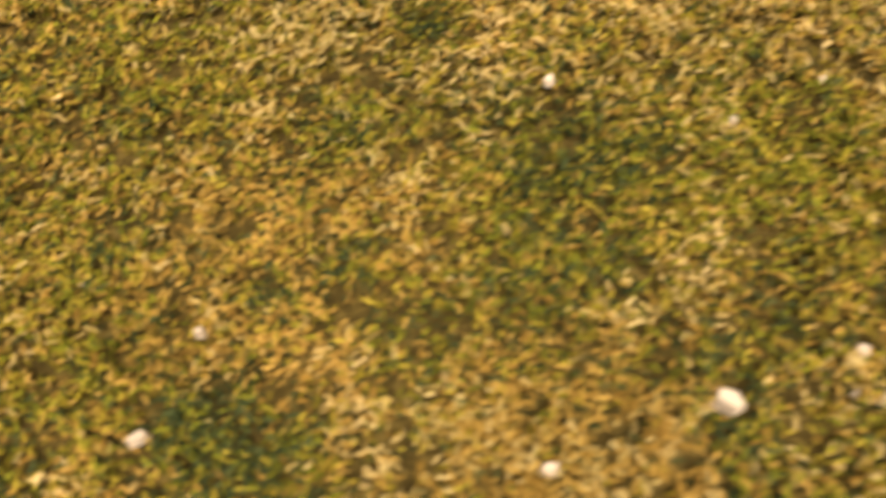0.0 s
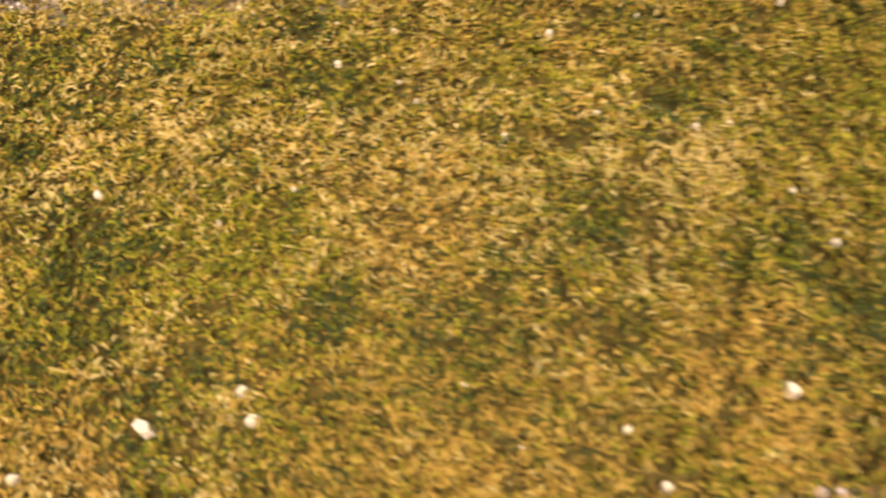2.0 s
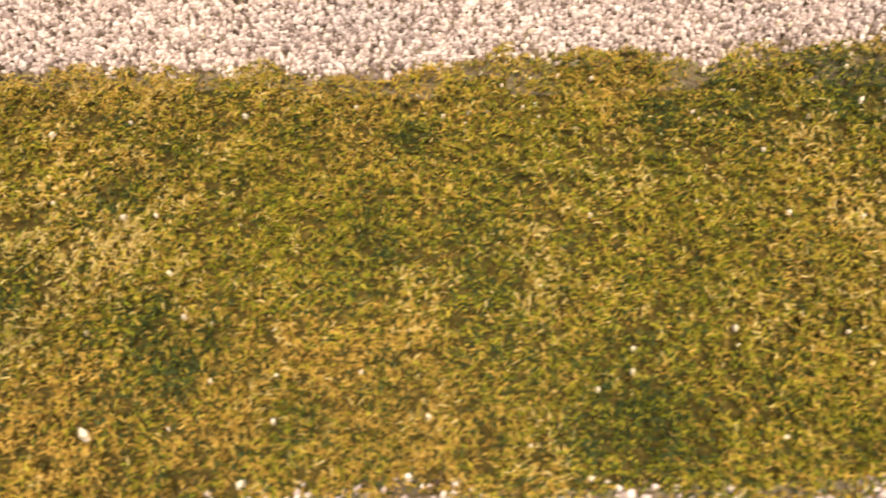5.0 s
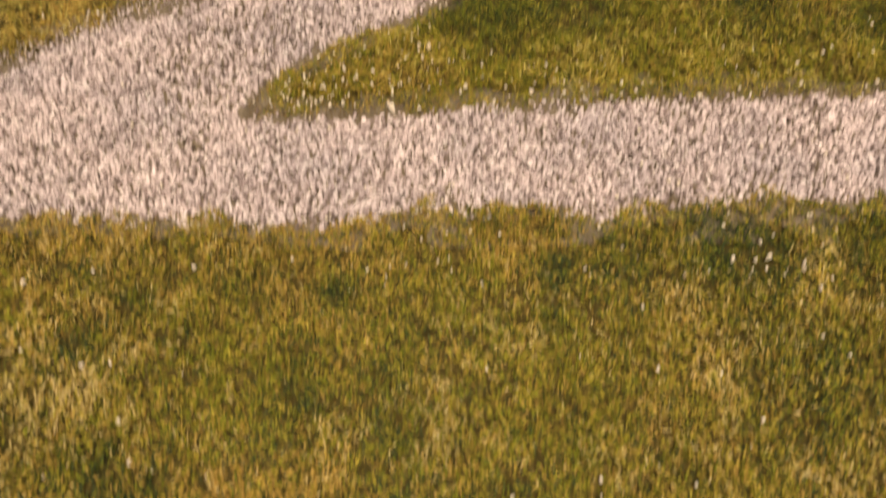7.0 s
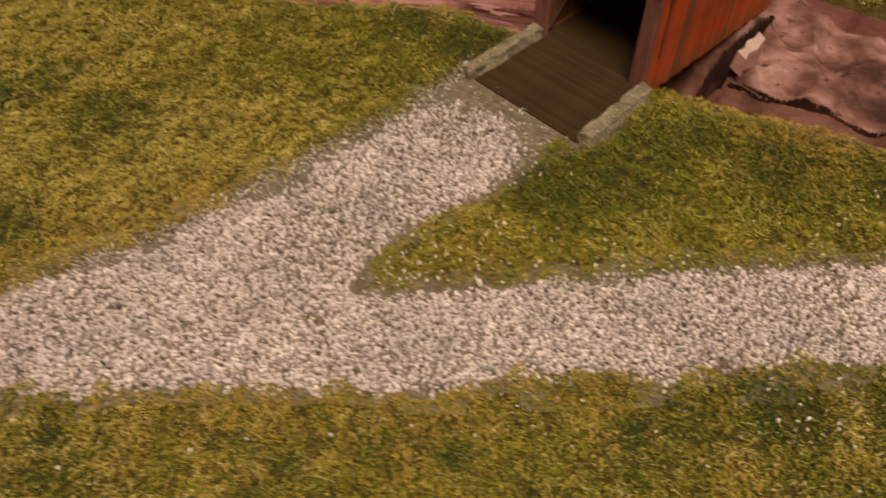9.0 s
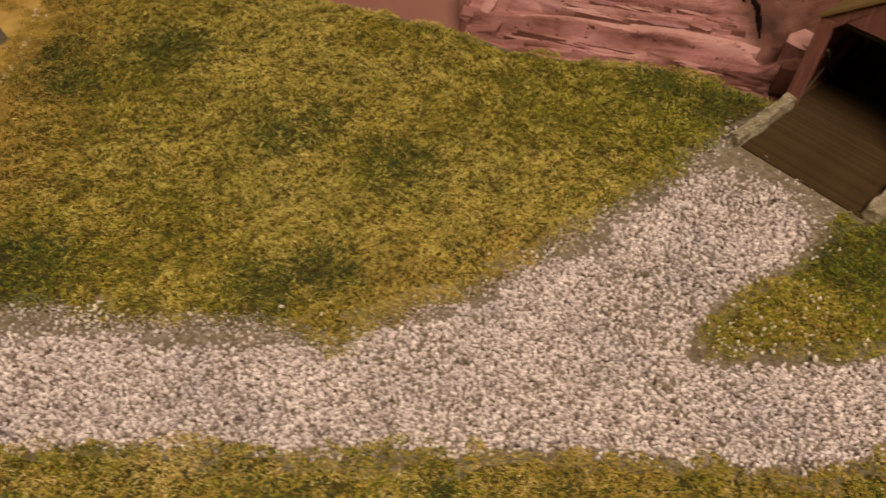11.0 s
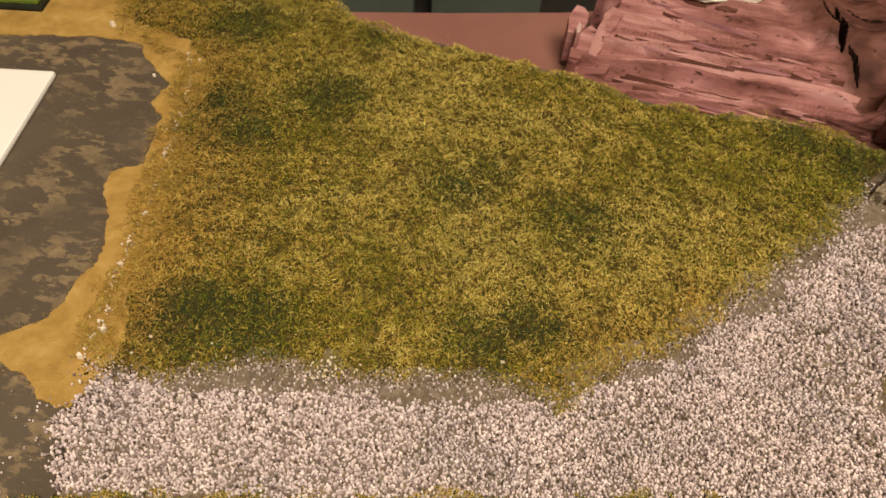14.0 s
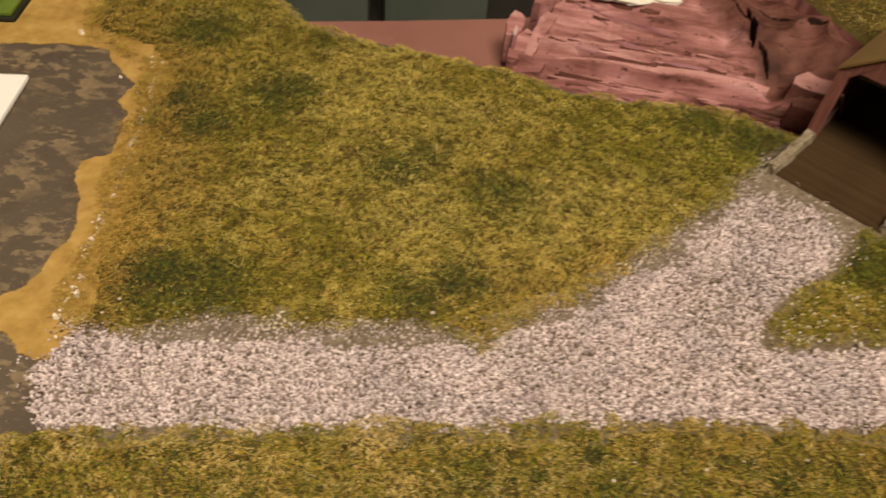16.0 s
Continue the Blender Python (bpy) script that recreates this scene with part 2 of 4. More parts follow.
def painted_boards():
    """Barn red paint, worn through to brown wood in patches and along the foot of the wall."""
    n = Nodes("barn_red_boards", 0.75, 0.12)
    tone = n.ramp(n.random(), [(0.0, (0.84, 0.82, 0.82)), (1.0, (1.12, 1.12, 1.1))])
    paint = n.ramp(n.noise(900, 5, 0.65, (1.0, 1.0, 0.08)), [(0.28, (0.24, 0.028, 0.008)), (0.5, (0.38, 0.048, 0.011)), (0.74, (0.46, 0.075, 0.021))])
    wood = n.ramp(n.noise(900, 5, 0.65, (1.0, 1.0, 0.08)), [(0.28, (0.12, 0.054, 0.024)), (0.5, (0.20, 0.090, 0.040)), (0.74, (0.28, 0.13, 0.06))])
    worn = n.ramp(n.noise(120, 6, 0.65, (1.0, 1.0, 0.35)), [(0.46, (0, 0, 0)), (0.62, (0.9, 0.9, 0.9))])
    n.colour(n.mix(1.0, n.mix(worn, paint, wood), tone, "MULTIPLY")).bump(n.noise(1500, 4, 0.6, (1.0, 1.0, 0.08)), 0.5, 0.0003)
    return n.mat


def plain_mat(name, lo, hi, scale=60, rough=0.7, bump=0.2, depth=0.0004):
    n = Nodes(name, rough, 0.3)
    n.colour(n.ramp(n.noise(scale, 5), [(0.3, lo), (0.7, hi)])).bump(n.noise(scale * 12, 4), bump, depth)
    return n.mat


def stained_cast():
    n = Nodes("grey_cast_stone", 0.85, 0.25)
    c = n.ramp(n.noise(220, 6, 0.7), [(0.28, (0.085, 0.066, 0.040)), (0.5, (0.21, 0.17, 0.11)), (0.72, (0.34, 0.28, 0.20))])
    fleck = n.ramp(n.noise(1100, 3, 0.6), [(0.58, (0, 0, 0)), (0.66, (0.8, 0.8, 0.8))])
    n.colour(n.mix(fleck, c, (0.62, 0.55, 0.45))).bump(n.noise(900, 5, 0.7), 0.9, 0.0007)
    return n.mat


SOIL, BED, BOARD, TAN = soil_mat(), bed_mat(), board_mat(), tan_mat()
BED_TOP = 0.0012
CHIP = plain_mat("cream_stone_chip", (0.70, 0.60, 0.47), (0.86, 0.77, 0.65), 700, 0.7, 0.5, 0.0003)
CRUMB = plain_mat("brown_soil_crumbs", (0.10, 0.066, 0.028), (0.22, 0.155, 0.08), 900, 0.9, 0.3)
STONE = stone_mat("pale_crushed_stone", (0.27, 0.210, 0.202), (0.54, 0.448, 0.45), (0.78, 0.67, 0.68))
FOAM = foam_mat("pink_foam", (0.19, 0.076, 0.066), (0.270, 0.115, 0.104), (0.35, 0.16, 0.15), 0.64)
FOAM_LIGHT = foam_mat("pale_pink_foam", (0.31, 0.150, 0.138), (0.41, 0.212, 0.198), (0.50, 0.28, 0.265), 0.67)
# brown paint wash, also used as painted shade on splinter sides
FOAM_BROWN = foam_mat("brown_washed_shaded_foam", (0.095, 0.040, 0.030), (0.150, 0.064, 0.049), (0.210, 0.094, 0.074), 0.60)
FOAM_MAUVE = foam_mat("mauve_foam", (0.19, 0.082, 0.098), (0.26, 0.118, 0.138), (0.33, 0.16, 0.18), 0.68)
FOAM_STAIN_SHADE = foam_mat("black_stain_and_shade_foam", (0.012, 0.006, 0.005), (0.026, 0.012, 0.009), (0.060, 0.026, 0.019))
FOAM_HIGHLIGHT = foam_mat("foam_highlight", (0.40, 0.27, 0.25), (0.50, 0.36, 0.335), (0.60, 0.46, 0.43), 0.70)
SMOOTH_FOAM = smooth_foam_mat()
CARVED = carved_mat()
RED = painted_boards()
BROWN = wood_mat("weathered_brown_boards", (0.13, 0.042, 0.018), (0.20, 0.070, 0.030), (0.27, 0.105, 0.048))
PORTAL = wood_mat("dusty_red_brown_trim", (0.115, 0.046, 0.036), (0.185, 0.076, 0.060), (0.26, 0.115, 0.092))
DECK = wood_mat("dark_deck_planks", (0.030, 0.017, 0.007), (0.048, 0.028, 0.012), (0.068, 0.042, 0.019), 0.75, (1.0, 0.08, 1.0))
TRUSS = wood_mat("dark_truss_timber", (0.030, 0.022, 0.015), (0.055, 0.040, 0.028), (0.085, 0.064, 0.046))
ROOF = plain_mat("tan_roof_card", (0.135, 0.084, 0.027), (0.180, 0.114, 0.038), 70, 0.65)
CONCRETE = stained_cast()
PAPER = plain_mat("white_card", (0.80, 0.78, 0.75), (0.84, 0.82, 0.79), 20, 0.5, 0.05)
PLASTER = plain_mat("white_plaster", (0.66, 0.62, 0.55), (0.80, 0.76, 0.69), 90, 0.8, 0.6, 0.0008)
BENCH = plain_mat("dark_bench", (0.010, 0.009, 0.008), (0.022, 0.019, 0.016), 8, 0.6)
WALL = plain_mat("beige_wall_paint", (0.46, 0.40, 0.32), (0.52, 0.45, 0.36), 3, 0.8, 0.1)
CEIL = plain_mat("white_ceiling_paint", (0.72, 0.70, 0.66), (0.78, 0.76, 0.72), 3, 0.85, 0.1)
BIN = plain_mat("grey_green_plastic", (0.060, 0.075, 0.062), (0.085, 0.10, 0.085), 12, 0.45, 0.05)
MAT_GREEN = plain_mat("green_mat_top", (0.09, 0.15, 0.015), (0.16, 0.23, 0.030), 90, 0.9, 0.9, 0.001)
MAT_EDGE = plain_mat("dark_mat_edge", (0.012, 0.014, 0.008), (0.022, 0.024, 0.014), 60, 0.8)


# ---- mesh helpers ----
def uniform_mesh(name, verts, faces, mats, index=None):
    """A large mesh of faces with the same number of corners, from arrays."""
    me = bpy.data.meshes.new(name)
    k = faces.shape[1]
    me.vertices.add(len(verts))
    me.vertices.foreach_set("co", verts.astype(np.float32).ravel())
    me.loops.add(faces.size)
    me.loops.foreach_set("vertex_index", faces.astype(np.int32).ravel())
    me.polygons.add(len(faces))
    me.polygons.foreach_set("loop_start", np.arange(0, faces.size, k, dtype=np.int32))
    for m in mats:
        me.materials.append(m)
    if index is not None:
        me.polygons.foreach_set("material_index", index.astype(np.int32))
    me.polygons.foreach_set("use_smooth", np.zeros(len(faces), bool))
    me.update(calc_edges=True)
    me.validate()
    return me


def part(name, mesh, parent, label="", at=None):
    ob = new(name, mesh)
    if parent is not None:
        ob.parent = parent
    if at is not None:
        ob.matrix_basis = at
    if label:
        ob["label"] = label
    return ob


def box_data(x0, x1, y0, y1, z0, z1, bevel=0.0):
    bm = bmesh.new()
    bmesh.ops.create_cube(bm, size=1.0)
    for v in bm.verts:
        v.co = Vector((x0 + (v.co.x + 0.5) * (x1 - x0), y0 + (v.co.y + 0.5) * (y1 - y0), z0 + (v.co.z + 0.5) * (z1 - z0)))
    if bevel:
        bmesh.ops.bevel(bm, geom=bm.edges[:], offset=bevel, segments=2, affect="EDGES", profile=0.6)
    return bm


def finish(bm, name, mat):
    me = bpy.data.meshes.new(name)
    bmesh.ops.recalc_face_normals(bm, faces=bm.faces[:])
    bm.to_mesh(me)
    bm.free()
    me.materials.append(mat)
    return me


def box(name, x0, x1, y0, y1, z0, z1, mat, bevel=0.0):
    return finish(box_data(x0, x1, y0, y1, z0, z1, bevel), name, mat)


def prism(name, outline, z0, z1, mat, top_mat=None):
    """A slab with any outline."""
    bm = bmesh.new()
    top = [bm.verts.new((x, y, z1)) for x, y in outline]
    low = [bm.verts.new((x, y, z0)) for x, y in outline]
    f = bm.faces.new(top)
    n = len(top)
    for i in range(n):
        bm.faces.new((top[i], low[i], low[(i + 1) % n], top[(i + 1) % n]))
    bm.faces.new(low[::-1])
    bmesh.ops.recalc_face_normals(bm, faces=bm.faces[:])
    if top_mat is not None:
        f.material_index = 1
    me = bpy.data.meshes.new(name)
    bmesh.ops.triangulate(bm, faces=[g for g in bm.faces if len(g.verts) > 4])
    bm.to_mesh(me)
    bm.free()
    me.materials.append(mat)
    if top_mat is not None:
        me.materials.append(top_mat)
    return me


# ---- smooth random fields and outlines, with numpy ----
def lattice(ix, iy, seed):
    h = (ix * 374761393 + iy * 668265263 + seed * 2147483647) & 0xFFFFFFFF
    h = ((h ^ (h >> 13)) * 1274126177) & 0xFFFFFFFF
    return ((h ^ (h >> 16)) & 0xFFFFFF) / float(0xFFFFFF)


def value_noise(x, y, seed=0):
    ix, iy = np.floor(x).astype(np.int64), np.floor(y).astype(np.int64)
    fx, fy = x - ix, y - iy
    fx, fy = fx * fx * (3 - 2 * fx), fy * fy * (3 - 2 * fy)
    a, b = lattice(ix, iy, seed), lattice(ix + 1, iy, seed)
    c, d = lattice(ix, iy + 1, seed), lattice(ix + 1, iy + 1, seed)
    return (a + (b - a) * fx) * (1 - fy) + (c + (d - c) * fx) * fy


def fbm(x, y, size, seed=0, octaves=4):
    total, weight, amp = 0.0, 0.0, 1.0
    for k in range(octaves):
        total = total + amp * value_noise(x / size * 2 ** k, y / size * 2 ** k, seed + 17 * k)
        weight += amp
        amp *= 0.55
    return total / weight


def inside_by(x, y, outline):
    """Signed distance to an outline: positive inside."""
    best = np.full(x.shape, 1e9)
    inside = np.zeros(x.shape, bool)
    n = len(outline)
    for i in range(n):
        (x0, y0), (x1, y1) = outline[i], outline[(i + 1) % n]
        dx, dy = x1 - x0, y1 - y0
        t = np.clip(((x - x0) * dx + (y - y0) * dy) / (dx * dx + dy * dy), 0, 1)
        best = np.minimum(best, (x - x0 - t * dx) ** 2 + (y - y0 - t * dy) ** 2)
        cross = (y0 > y) != (y1 > y)
        inside ^= cross & (x < dx * (y - y0) / (dy if dy else 1e-12) + x0)
    return np.where(inside, 1, -1) * np.sqrt(best)


def ragged(outline, step=0.002, amount=0.0015, seed=1, size=0.008):
    """The outline with a fine uneven edge."""
    made = []
    n = len(outline)
    for i in range(n):
        (x0, y0), (x1, y1) = outline[i], outline[(i + 1) % n]
        length = math.hypot(x1 - x0, y1 - y0)
        k = max(1, min(200, int(length / step)))
        for j in range(k):
            x, y = x0 + (x1 - x0) * j / k, y0 + (y1 - y0) * j / k
            u = np.array([x]), np.array([y])
            made.append((x + amount * 2 * (float(fbm(*u, size, seed)[0]) - 0.5), y + amount * 2 * (float(fbm(*u, size, seed + 5)[0]) - 0.5)))
    return made


# ---- the plan, in metres ----
ROAD_LOW = [(-0.150, 0.107), (-0.09, 0.106), (0.0, 0.107), (0.075, 0.109), (0.125, 0.1065), (0.145, 0.108), (0.164, 0.111), (0.185, 0.110), (0.195, 0.108), (0.212, 0.110), (0.264, 0.112), (0.36, 0.115)]
ROAD_UP = [(0.36, 0.150), (0.277, 0.1465), (0.235, 0.1445), (0.204, 0.145), (0.189, 0.1415), (0.166, 0.141), (0.146, 0.139), (0.106, 0.140)]
FORK_RIGHT = [(0.108, 0.151), (0.118, 0.161), (0.132, 0.171), (0.145, 0.179), (0.157, 0.190), (0.161, 0.203), (0.162, 0.216)]
FORK_LEFT = [(0.141, 0.230), (0.125, 0.225), (0.106, 0.208), (0.096, 0.203), (0.083, 0.183), (0.061, 0.175), (0.045, 0.162), (0.024, 0.150), (0.005, 0.1455)]
ROAD_BACK = [(-0.009, 0.1395), (-0.035, 0.140), (-0.054, 0.140), (-0.080, 0.143), (-0.094, 0.141), (-0.109, 0.142), (-0.127, 0.140), (-0.135, 0.144), (-0.146, 0.145), (-0.153, 0.141), (-0.159, 0.130), (-0.158, 0.117)]
GRAVEL = ROAD_LOW + ROAD_UP + FORK_RIGHT + FORK_LEFT + ROAD_BACK
NEAR_EDGE = [(-0.07, 0.014), (0.0, 0.0150), (0.019, 0.0155), (0.031, 0.0180), (0.042, 0.0165), (0.057, 0.0185), (0.067, 0.017), (0.076, 0.0205), (0.093, 0.022), (0.110, 0.0245), (0.125, 0.0245), (0.138, 0.0255), (0.147, 0.022), (0.163, 0.0235), (0.191, 0.0235), (0.36, 0.026)]
NEAR_GRAVEL = [(-0.03, -0.006)] + NEAR_EDGE[1:-1] + [(0.285, 0.025), (0.285, -0.006)]
FAR_EDGE = [(0.173, 0.272), (0.160, 0.280), (0.143, 0.292), (0.110, 0.300), (0.082, 0.300), (0.055, 0.308), (0.029, 0.324), (0.013, 0.328), (-0.013, 0.338), (-0.057, 0.351), (-0.084, 0.362), (-0.101, 0.384), (-0.112, 0.42)]
FIELD_LEFT = [(-0.225, 0.42), (-0.206, 0.371), (-0.200, 0.347), (-0.169, 0.332), (-0.157, 0.314), (-0.155, 0.283), (-0.155, 0.260), (-0.154, 0.232), (-0.153, 0.201), (-0.155, 0.182), (-0.151, 0.160)]
FIELD_LOW = [(-0.156, 0.149), (-0.133, 0.146), (-0.120, 0.150), (-0.102, 0.154), (-0.081, 0.150), (-0.062, 0.148), (-0.046, 0.151), (-0.025, 0.1495), (-0.010, 0.145), (-0.005, 0.1385), (0.004, 0.147), (0.021, 0.157), (0.042, 0.167), (0.061, 0.180), (0.076, 0.195), (0.111, 0.221), (0.131, 0.240), (0.140, 0.248), (0.147, 0.257)]
FIELD = [(x + 0.0008, y - 0.0034) for x, y in FIELD_LOW] + FAR_EDGE + FIELD_LEFT
RIGHT_BANK = [(0.36, 0.170), (0.291, 0.199), (0.261, 0.212), (0.243, 0.2195), (0.222, 0.2305), (0.214, 0.2315)]
ISLAND = [(0.109, 0.1415), (0.146, 0.1405), (0.166, 0.1425), (0.190, 0.144), (0.205, 0.1450), (0.225, 0.1465), (0.239, 0.1475), (0.252, 0.1465), (0.277, 0.1465), (0.36, 0.150)] + RIGHT_BANK + [(0.190, 0.2065), (0.172, 0.2005), (0.159, 0.1885), (0.145, 0.1780), (0.132, 0.1695), (0.118, 0.1595), (0.110, 0.150)]
VERGE = [(-0.165, 0.1045)] + [(x, y + 0.0026) for x, y in ROAD_LOW] + [(x, y - 0.0030) for x, y in NEAR_EDGE[::-1]] + [(-0.12, 0.014), (-0.165, 0.02)]
BANK = [(-0.75, -0.45), (0.62, -0.45), (0.62, 0.05)] + RIGHT_BANK + [(0.208, 0.233)] + FAR_EDGE + [(-0.118, 0.47), (-0.75, 0.47)]
TAN_EDGE = [(-0.150, 0.142), (-0.158, 0.134), (-0.166, 0.137), (-0.173, 0.145), (-0.182, 0.147), (-0.190, 0.153), (-0.186, 0.160), (-0.177, 0.165), (-0.171, 0.174), (-0.169, 0.187), (-0.167, 0.198), (-0.167, 0.209), (-0.174, 0.227), (-0.175, 0.240), (-0.165, 0.245), (-0.166, 0.255), (-0.165, 0.276), (-0.172, 0.285), (-0.167, 0.301), (-0.173, 0.307), (-0.183, 0.320), (-0.190, 0.331), (-0.210, 0.335), (-0.252, 0.332), (-0.45, 0.330), (-0.45, 0.46), (-0.13, 0.46), (-0.13, 0.3)]

# ---- the room: unseen walls and ceiling are added to bounce the lamp's light ----
floor_mesh = box("floor", -2.0, 2.0, -2.0, 2.0, -0.14, -0.10, BENCH)
tagged(new("floor", floor_mesh), "dark flat surface under the whole model", "floor", kind="structure")
for name, x0, x1, y0, y1 in (("wall_north", -2.06, 2.06, 2.0, 2.06), ("wall_south", -2.06, 2.06, -2.06, -2.0), ("wall_east", 2.0, 2.06, -2.0, 2.0), ("wall_west", -2.06, -2.0, -2.0, 2.0)):
    tagged(new(name, box(name, x0, x1, y0, y1, -0.14, 1.75, WALL)), "unseen beige room wall added to bounce lamp light", "wall", kind="structure")
tagged(new("ceiling", box("ceiling", -2.06, 2.06, -2.06, 2.06, 1.75, 1.80, CEIL)), "unseen white ceiling added to bounce lamp light", "ceiling", kind="structure")

# ---- ground: foam base, near bank, paint and road bed ----
foam_base = prism("foam_base", [(-0.118, 0.20), (0.60, 0.02), (0.60, 0.58), (0.30, 0.53), (0.045, 0.4805), (-0.034, 0.471), (-0.112, 0.4635)], -0.10, -0.055, SMOOTH_FOAM)
tagged(new("foam_base", foam_base), "smooth pink insulation foam floor of the gorge", "foam base", kind="structure")
ground = new("ground", prism("ground", BANK, -0.0995, 0.0, SMOOTH_FOAM, BOARD))
tagged(ground, "grey-brown painted model board with scraped tan patches", "ground", kind="structure")
part("ochre_paint", prism("ochre_paint", ragged(ragged(ragged(TAN_EDGE, 0.006, 0.0030, 3), 0.0005, 0.0016, 4), 0.0005, 0.0010, 6, 0.0022), -0.0002, 0.0005, TAN), ground, "sandy ochre ground paint with an uneven edge")
BED_LINE = [(-0.147, 0.1000), (0.36, 0.100), (0.36, 0.158), (0.20, 0.155), (0.112, 0.146), (0.124, 0.160), (0.150, 0.177), (0.166, 0.194), (0.186, 0.2045), (0.1475, 0.2475), (0.13, 0.247), (0.10, 0.222), (0.07, 0.200), (0.055, 0.184), (0.03, 0.170), (0.0, 0.155), (-0.05, 0.157), (-0.10, 0.160), (-0.135, 0.150), (-0.148, 0.142), (-0.152, 0.12)]
part("road_bed", prism("road_bed", ragged(BED_LINE, 0.002, 0.0012, 8), 0.0001, BED_TOP, BED), ground, "grey dried road bed under the gravel")
part("near_road_bed", prism("near_road_bed", [(-0.08, -0.05), (-0.08, 0.012), (0.05, 0.018), (0.10, 0.024), (0.36, 0.028), (0.36, -0.05)], 0.0001, BED_TOP, BED), ground, "grey dried bed under the near gravel")


def turf_height(x, y):
    return 0.0010 + 0.0050 * np.clip(fbm(x, y, 0.011, 31, 4) - 0.36, 0, 0.4)


def turf_soil(name, outline, parent):
    """A rough brown sheet under the grass, set in from its edge."""
    xs = np.arange(min(p[0] for p in outline), max(p[0] for p in outline), 0.002)
    ys = np.arange(min(p[1] for p in outline), max(p[1] for p in outline), 0.002)
    gx, gy = np.meshgrid(xs, ys, indexing="ij")
    gap = inside_by(gx, gy, outline) + 0.004 * (fbm(gx, gy, 0.01, 12, 3) - 0.5)
    z = 0.0003 + np.clip((gap - 0.002) / 0.007, 0, 1) * (turf_height(gx, gy) - 0.0004)
    keep = gap > 0.0025
    number = -np.ones(gx.shape, int)
    number[keep] = np.arange(keep.sum())
    cell = keep[:-1, :-1] & keep[1:, :-1] & keep[1:, 1:] & keep[:-1, 1:]
    i, j = np.nonzero(cell)
    quads = np.stack([number[i, j], number[i + 1, j], number[i + 1, j + 1], number[i, j + 1]], 1)
    verts = np.stack([gx[keep], gy[keep], z[keep]], 1)
    me = uniform_mesh(name, verts, quads, [SOIL])
    return part(name, me, parent, "brown matted turf backing")


for outline in (FIELD, ISLAND, VERGE):
    turf_soil("turf_backing", outline, ground)

# ---- far side of the gorge ----
RIM = [(0.02, 0.56), (0.10, 0.515), (0.19, 0.465), (0.238, 0.405), (0.252, 0.350), (0.288, 0.297), (0.315, 0.272), (0.37, 0.245), (0.60, 0.16)]


def rim_distance(x, y):
    return -inside_by(x, y, RIM + [(0.9, 0.16), (0.9, 0.9), (0.02, 0.9)])


def rock_height(x, y):
    """General slope of the carved foam: up from the gorge floor, away from the field."""
    n = 0.407 * x + 0.913 * y
    left = np.interp(n, [0.33, 0.37, 0.404, 0.43, 0.47, 0.6], [-0.058, -0.041, -0.029, -0.020, -0.0095, -0.004])
    right = np.interp(rim_distance(x, y), [-0.03, 0.0, 0.010, 0.045, 0.085, 0.13], [-0.004, -0.005, -0.010, -0.020, -0.038, -0.054])
    blend = np.clip((x - 0.20) / 0.04, 0, 1)
    return left + (right - left) * blend


PINK, PALE, DARK_BROWN, MAUVE, STAIN_SHADE, HIGHLIGHT = range(6)
slab_rng = random.Random(31)
slab_verts, slab_faces, slab_kinds = [], [], []


def slab(x, y, z, length, width, yaw, along, across, kind, deep=0.012, jag=0.16, sides=None, taper=0.0):
    """One knife-cut piece of foam: a flat tilted top with a broken outline and sides going down into the bank."""
    r = slab_rng
    k = 6 if length > 0.03 else 4
    upper = [(-0.5 + i / k + (r.uniform(-0.06, 0.06) if 0 < i < k else 0), 0.5 - r.uniform(0, jag) - (0.22 * r.random() if i in (0, k) else 0)) for i in range(k + 1)]
    lower = [(0.5 - i / k + (r.uniform(-0.06, 0.06) if 0 < i < k else 0) + (r.uniform(-0.12, 0.03) if i == 0 else 0), -0.5 + r.uniform(0, jag) + (0.22 * r.random() if i in (0, k) else 0)) for i in range(k + 1)]
    line = [(a, b * (1 - taper * abs(2 * a) ** 2.2)) for a, b in upper + lower]
    c, sn = math.cos(radians(yaw)), math.sin(radians(yaw))
    start, n = len(slab_verts), len(line)
    for drop, grow in ((0.0, 0.0), (deep, 0.0015)):
        for a, b in line:
            u, v = a * (length + grow), b * (width + grow)
            slab_verts.append((x + c * u - sn * v, y + sn * u + c * v, max(z + along * u + across * v - drop + r.uniform(-0.0003, 0.0003), -0.0595)))
    # the top as a fan of two strips
    half = k + 1
    for i in range(k):
        slab_faces.append((start + i, start + i + 1, start + n - 2 - i, start + n - 1 - i))
        slab_kinds.append(kind)
    for i in range(n):
        jn = (i + 1) % n
        slab_faces.append((start + jn, start + i, start + n + i, start + n + jn))
        slab_kinds.append(kind if sides is None else sides)


def ledges(v, u, size, seed, high):
    """Worn saw-tooth ledges across v, each with its own height, fading along u."""
    k = np.floor(v / size)
    f = v / size - k
    k = k.astype(np.int64)
    own = 0.35 + 0.9 * lattice(k, k * 0 + 3, seed)
    back = 0.12 + 0.20 * lattice(k, k * 0 + 5, seed)
    tooth = np.where(f < back, f / back, 1 - (f - back) / (1 - back))
    fade = np.clip(2.2 * fbm(u, k * 0.37, size * 5, seed + 9, 3) - 0.45, 0.05, 1)
    return high * own * fade * (tooth - 0.4)


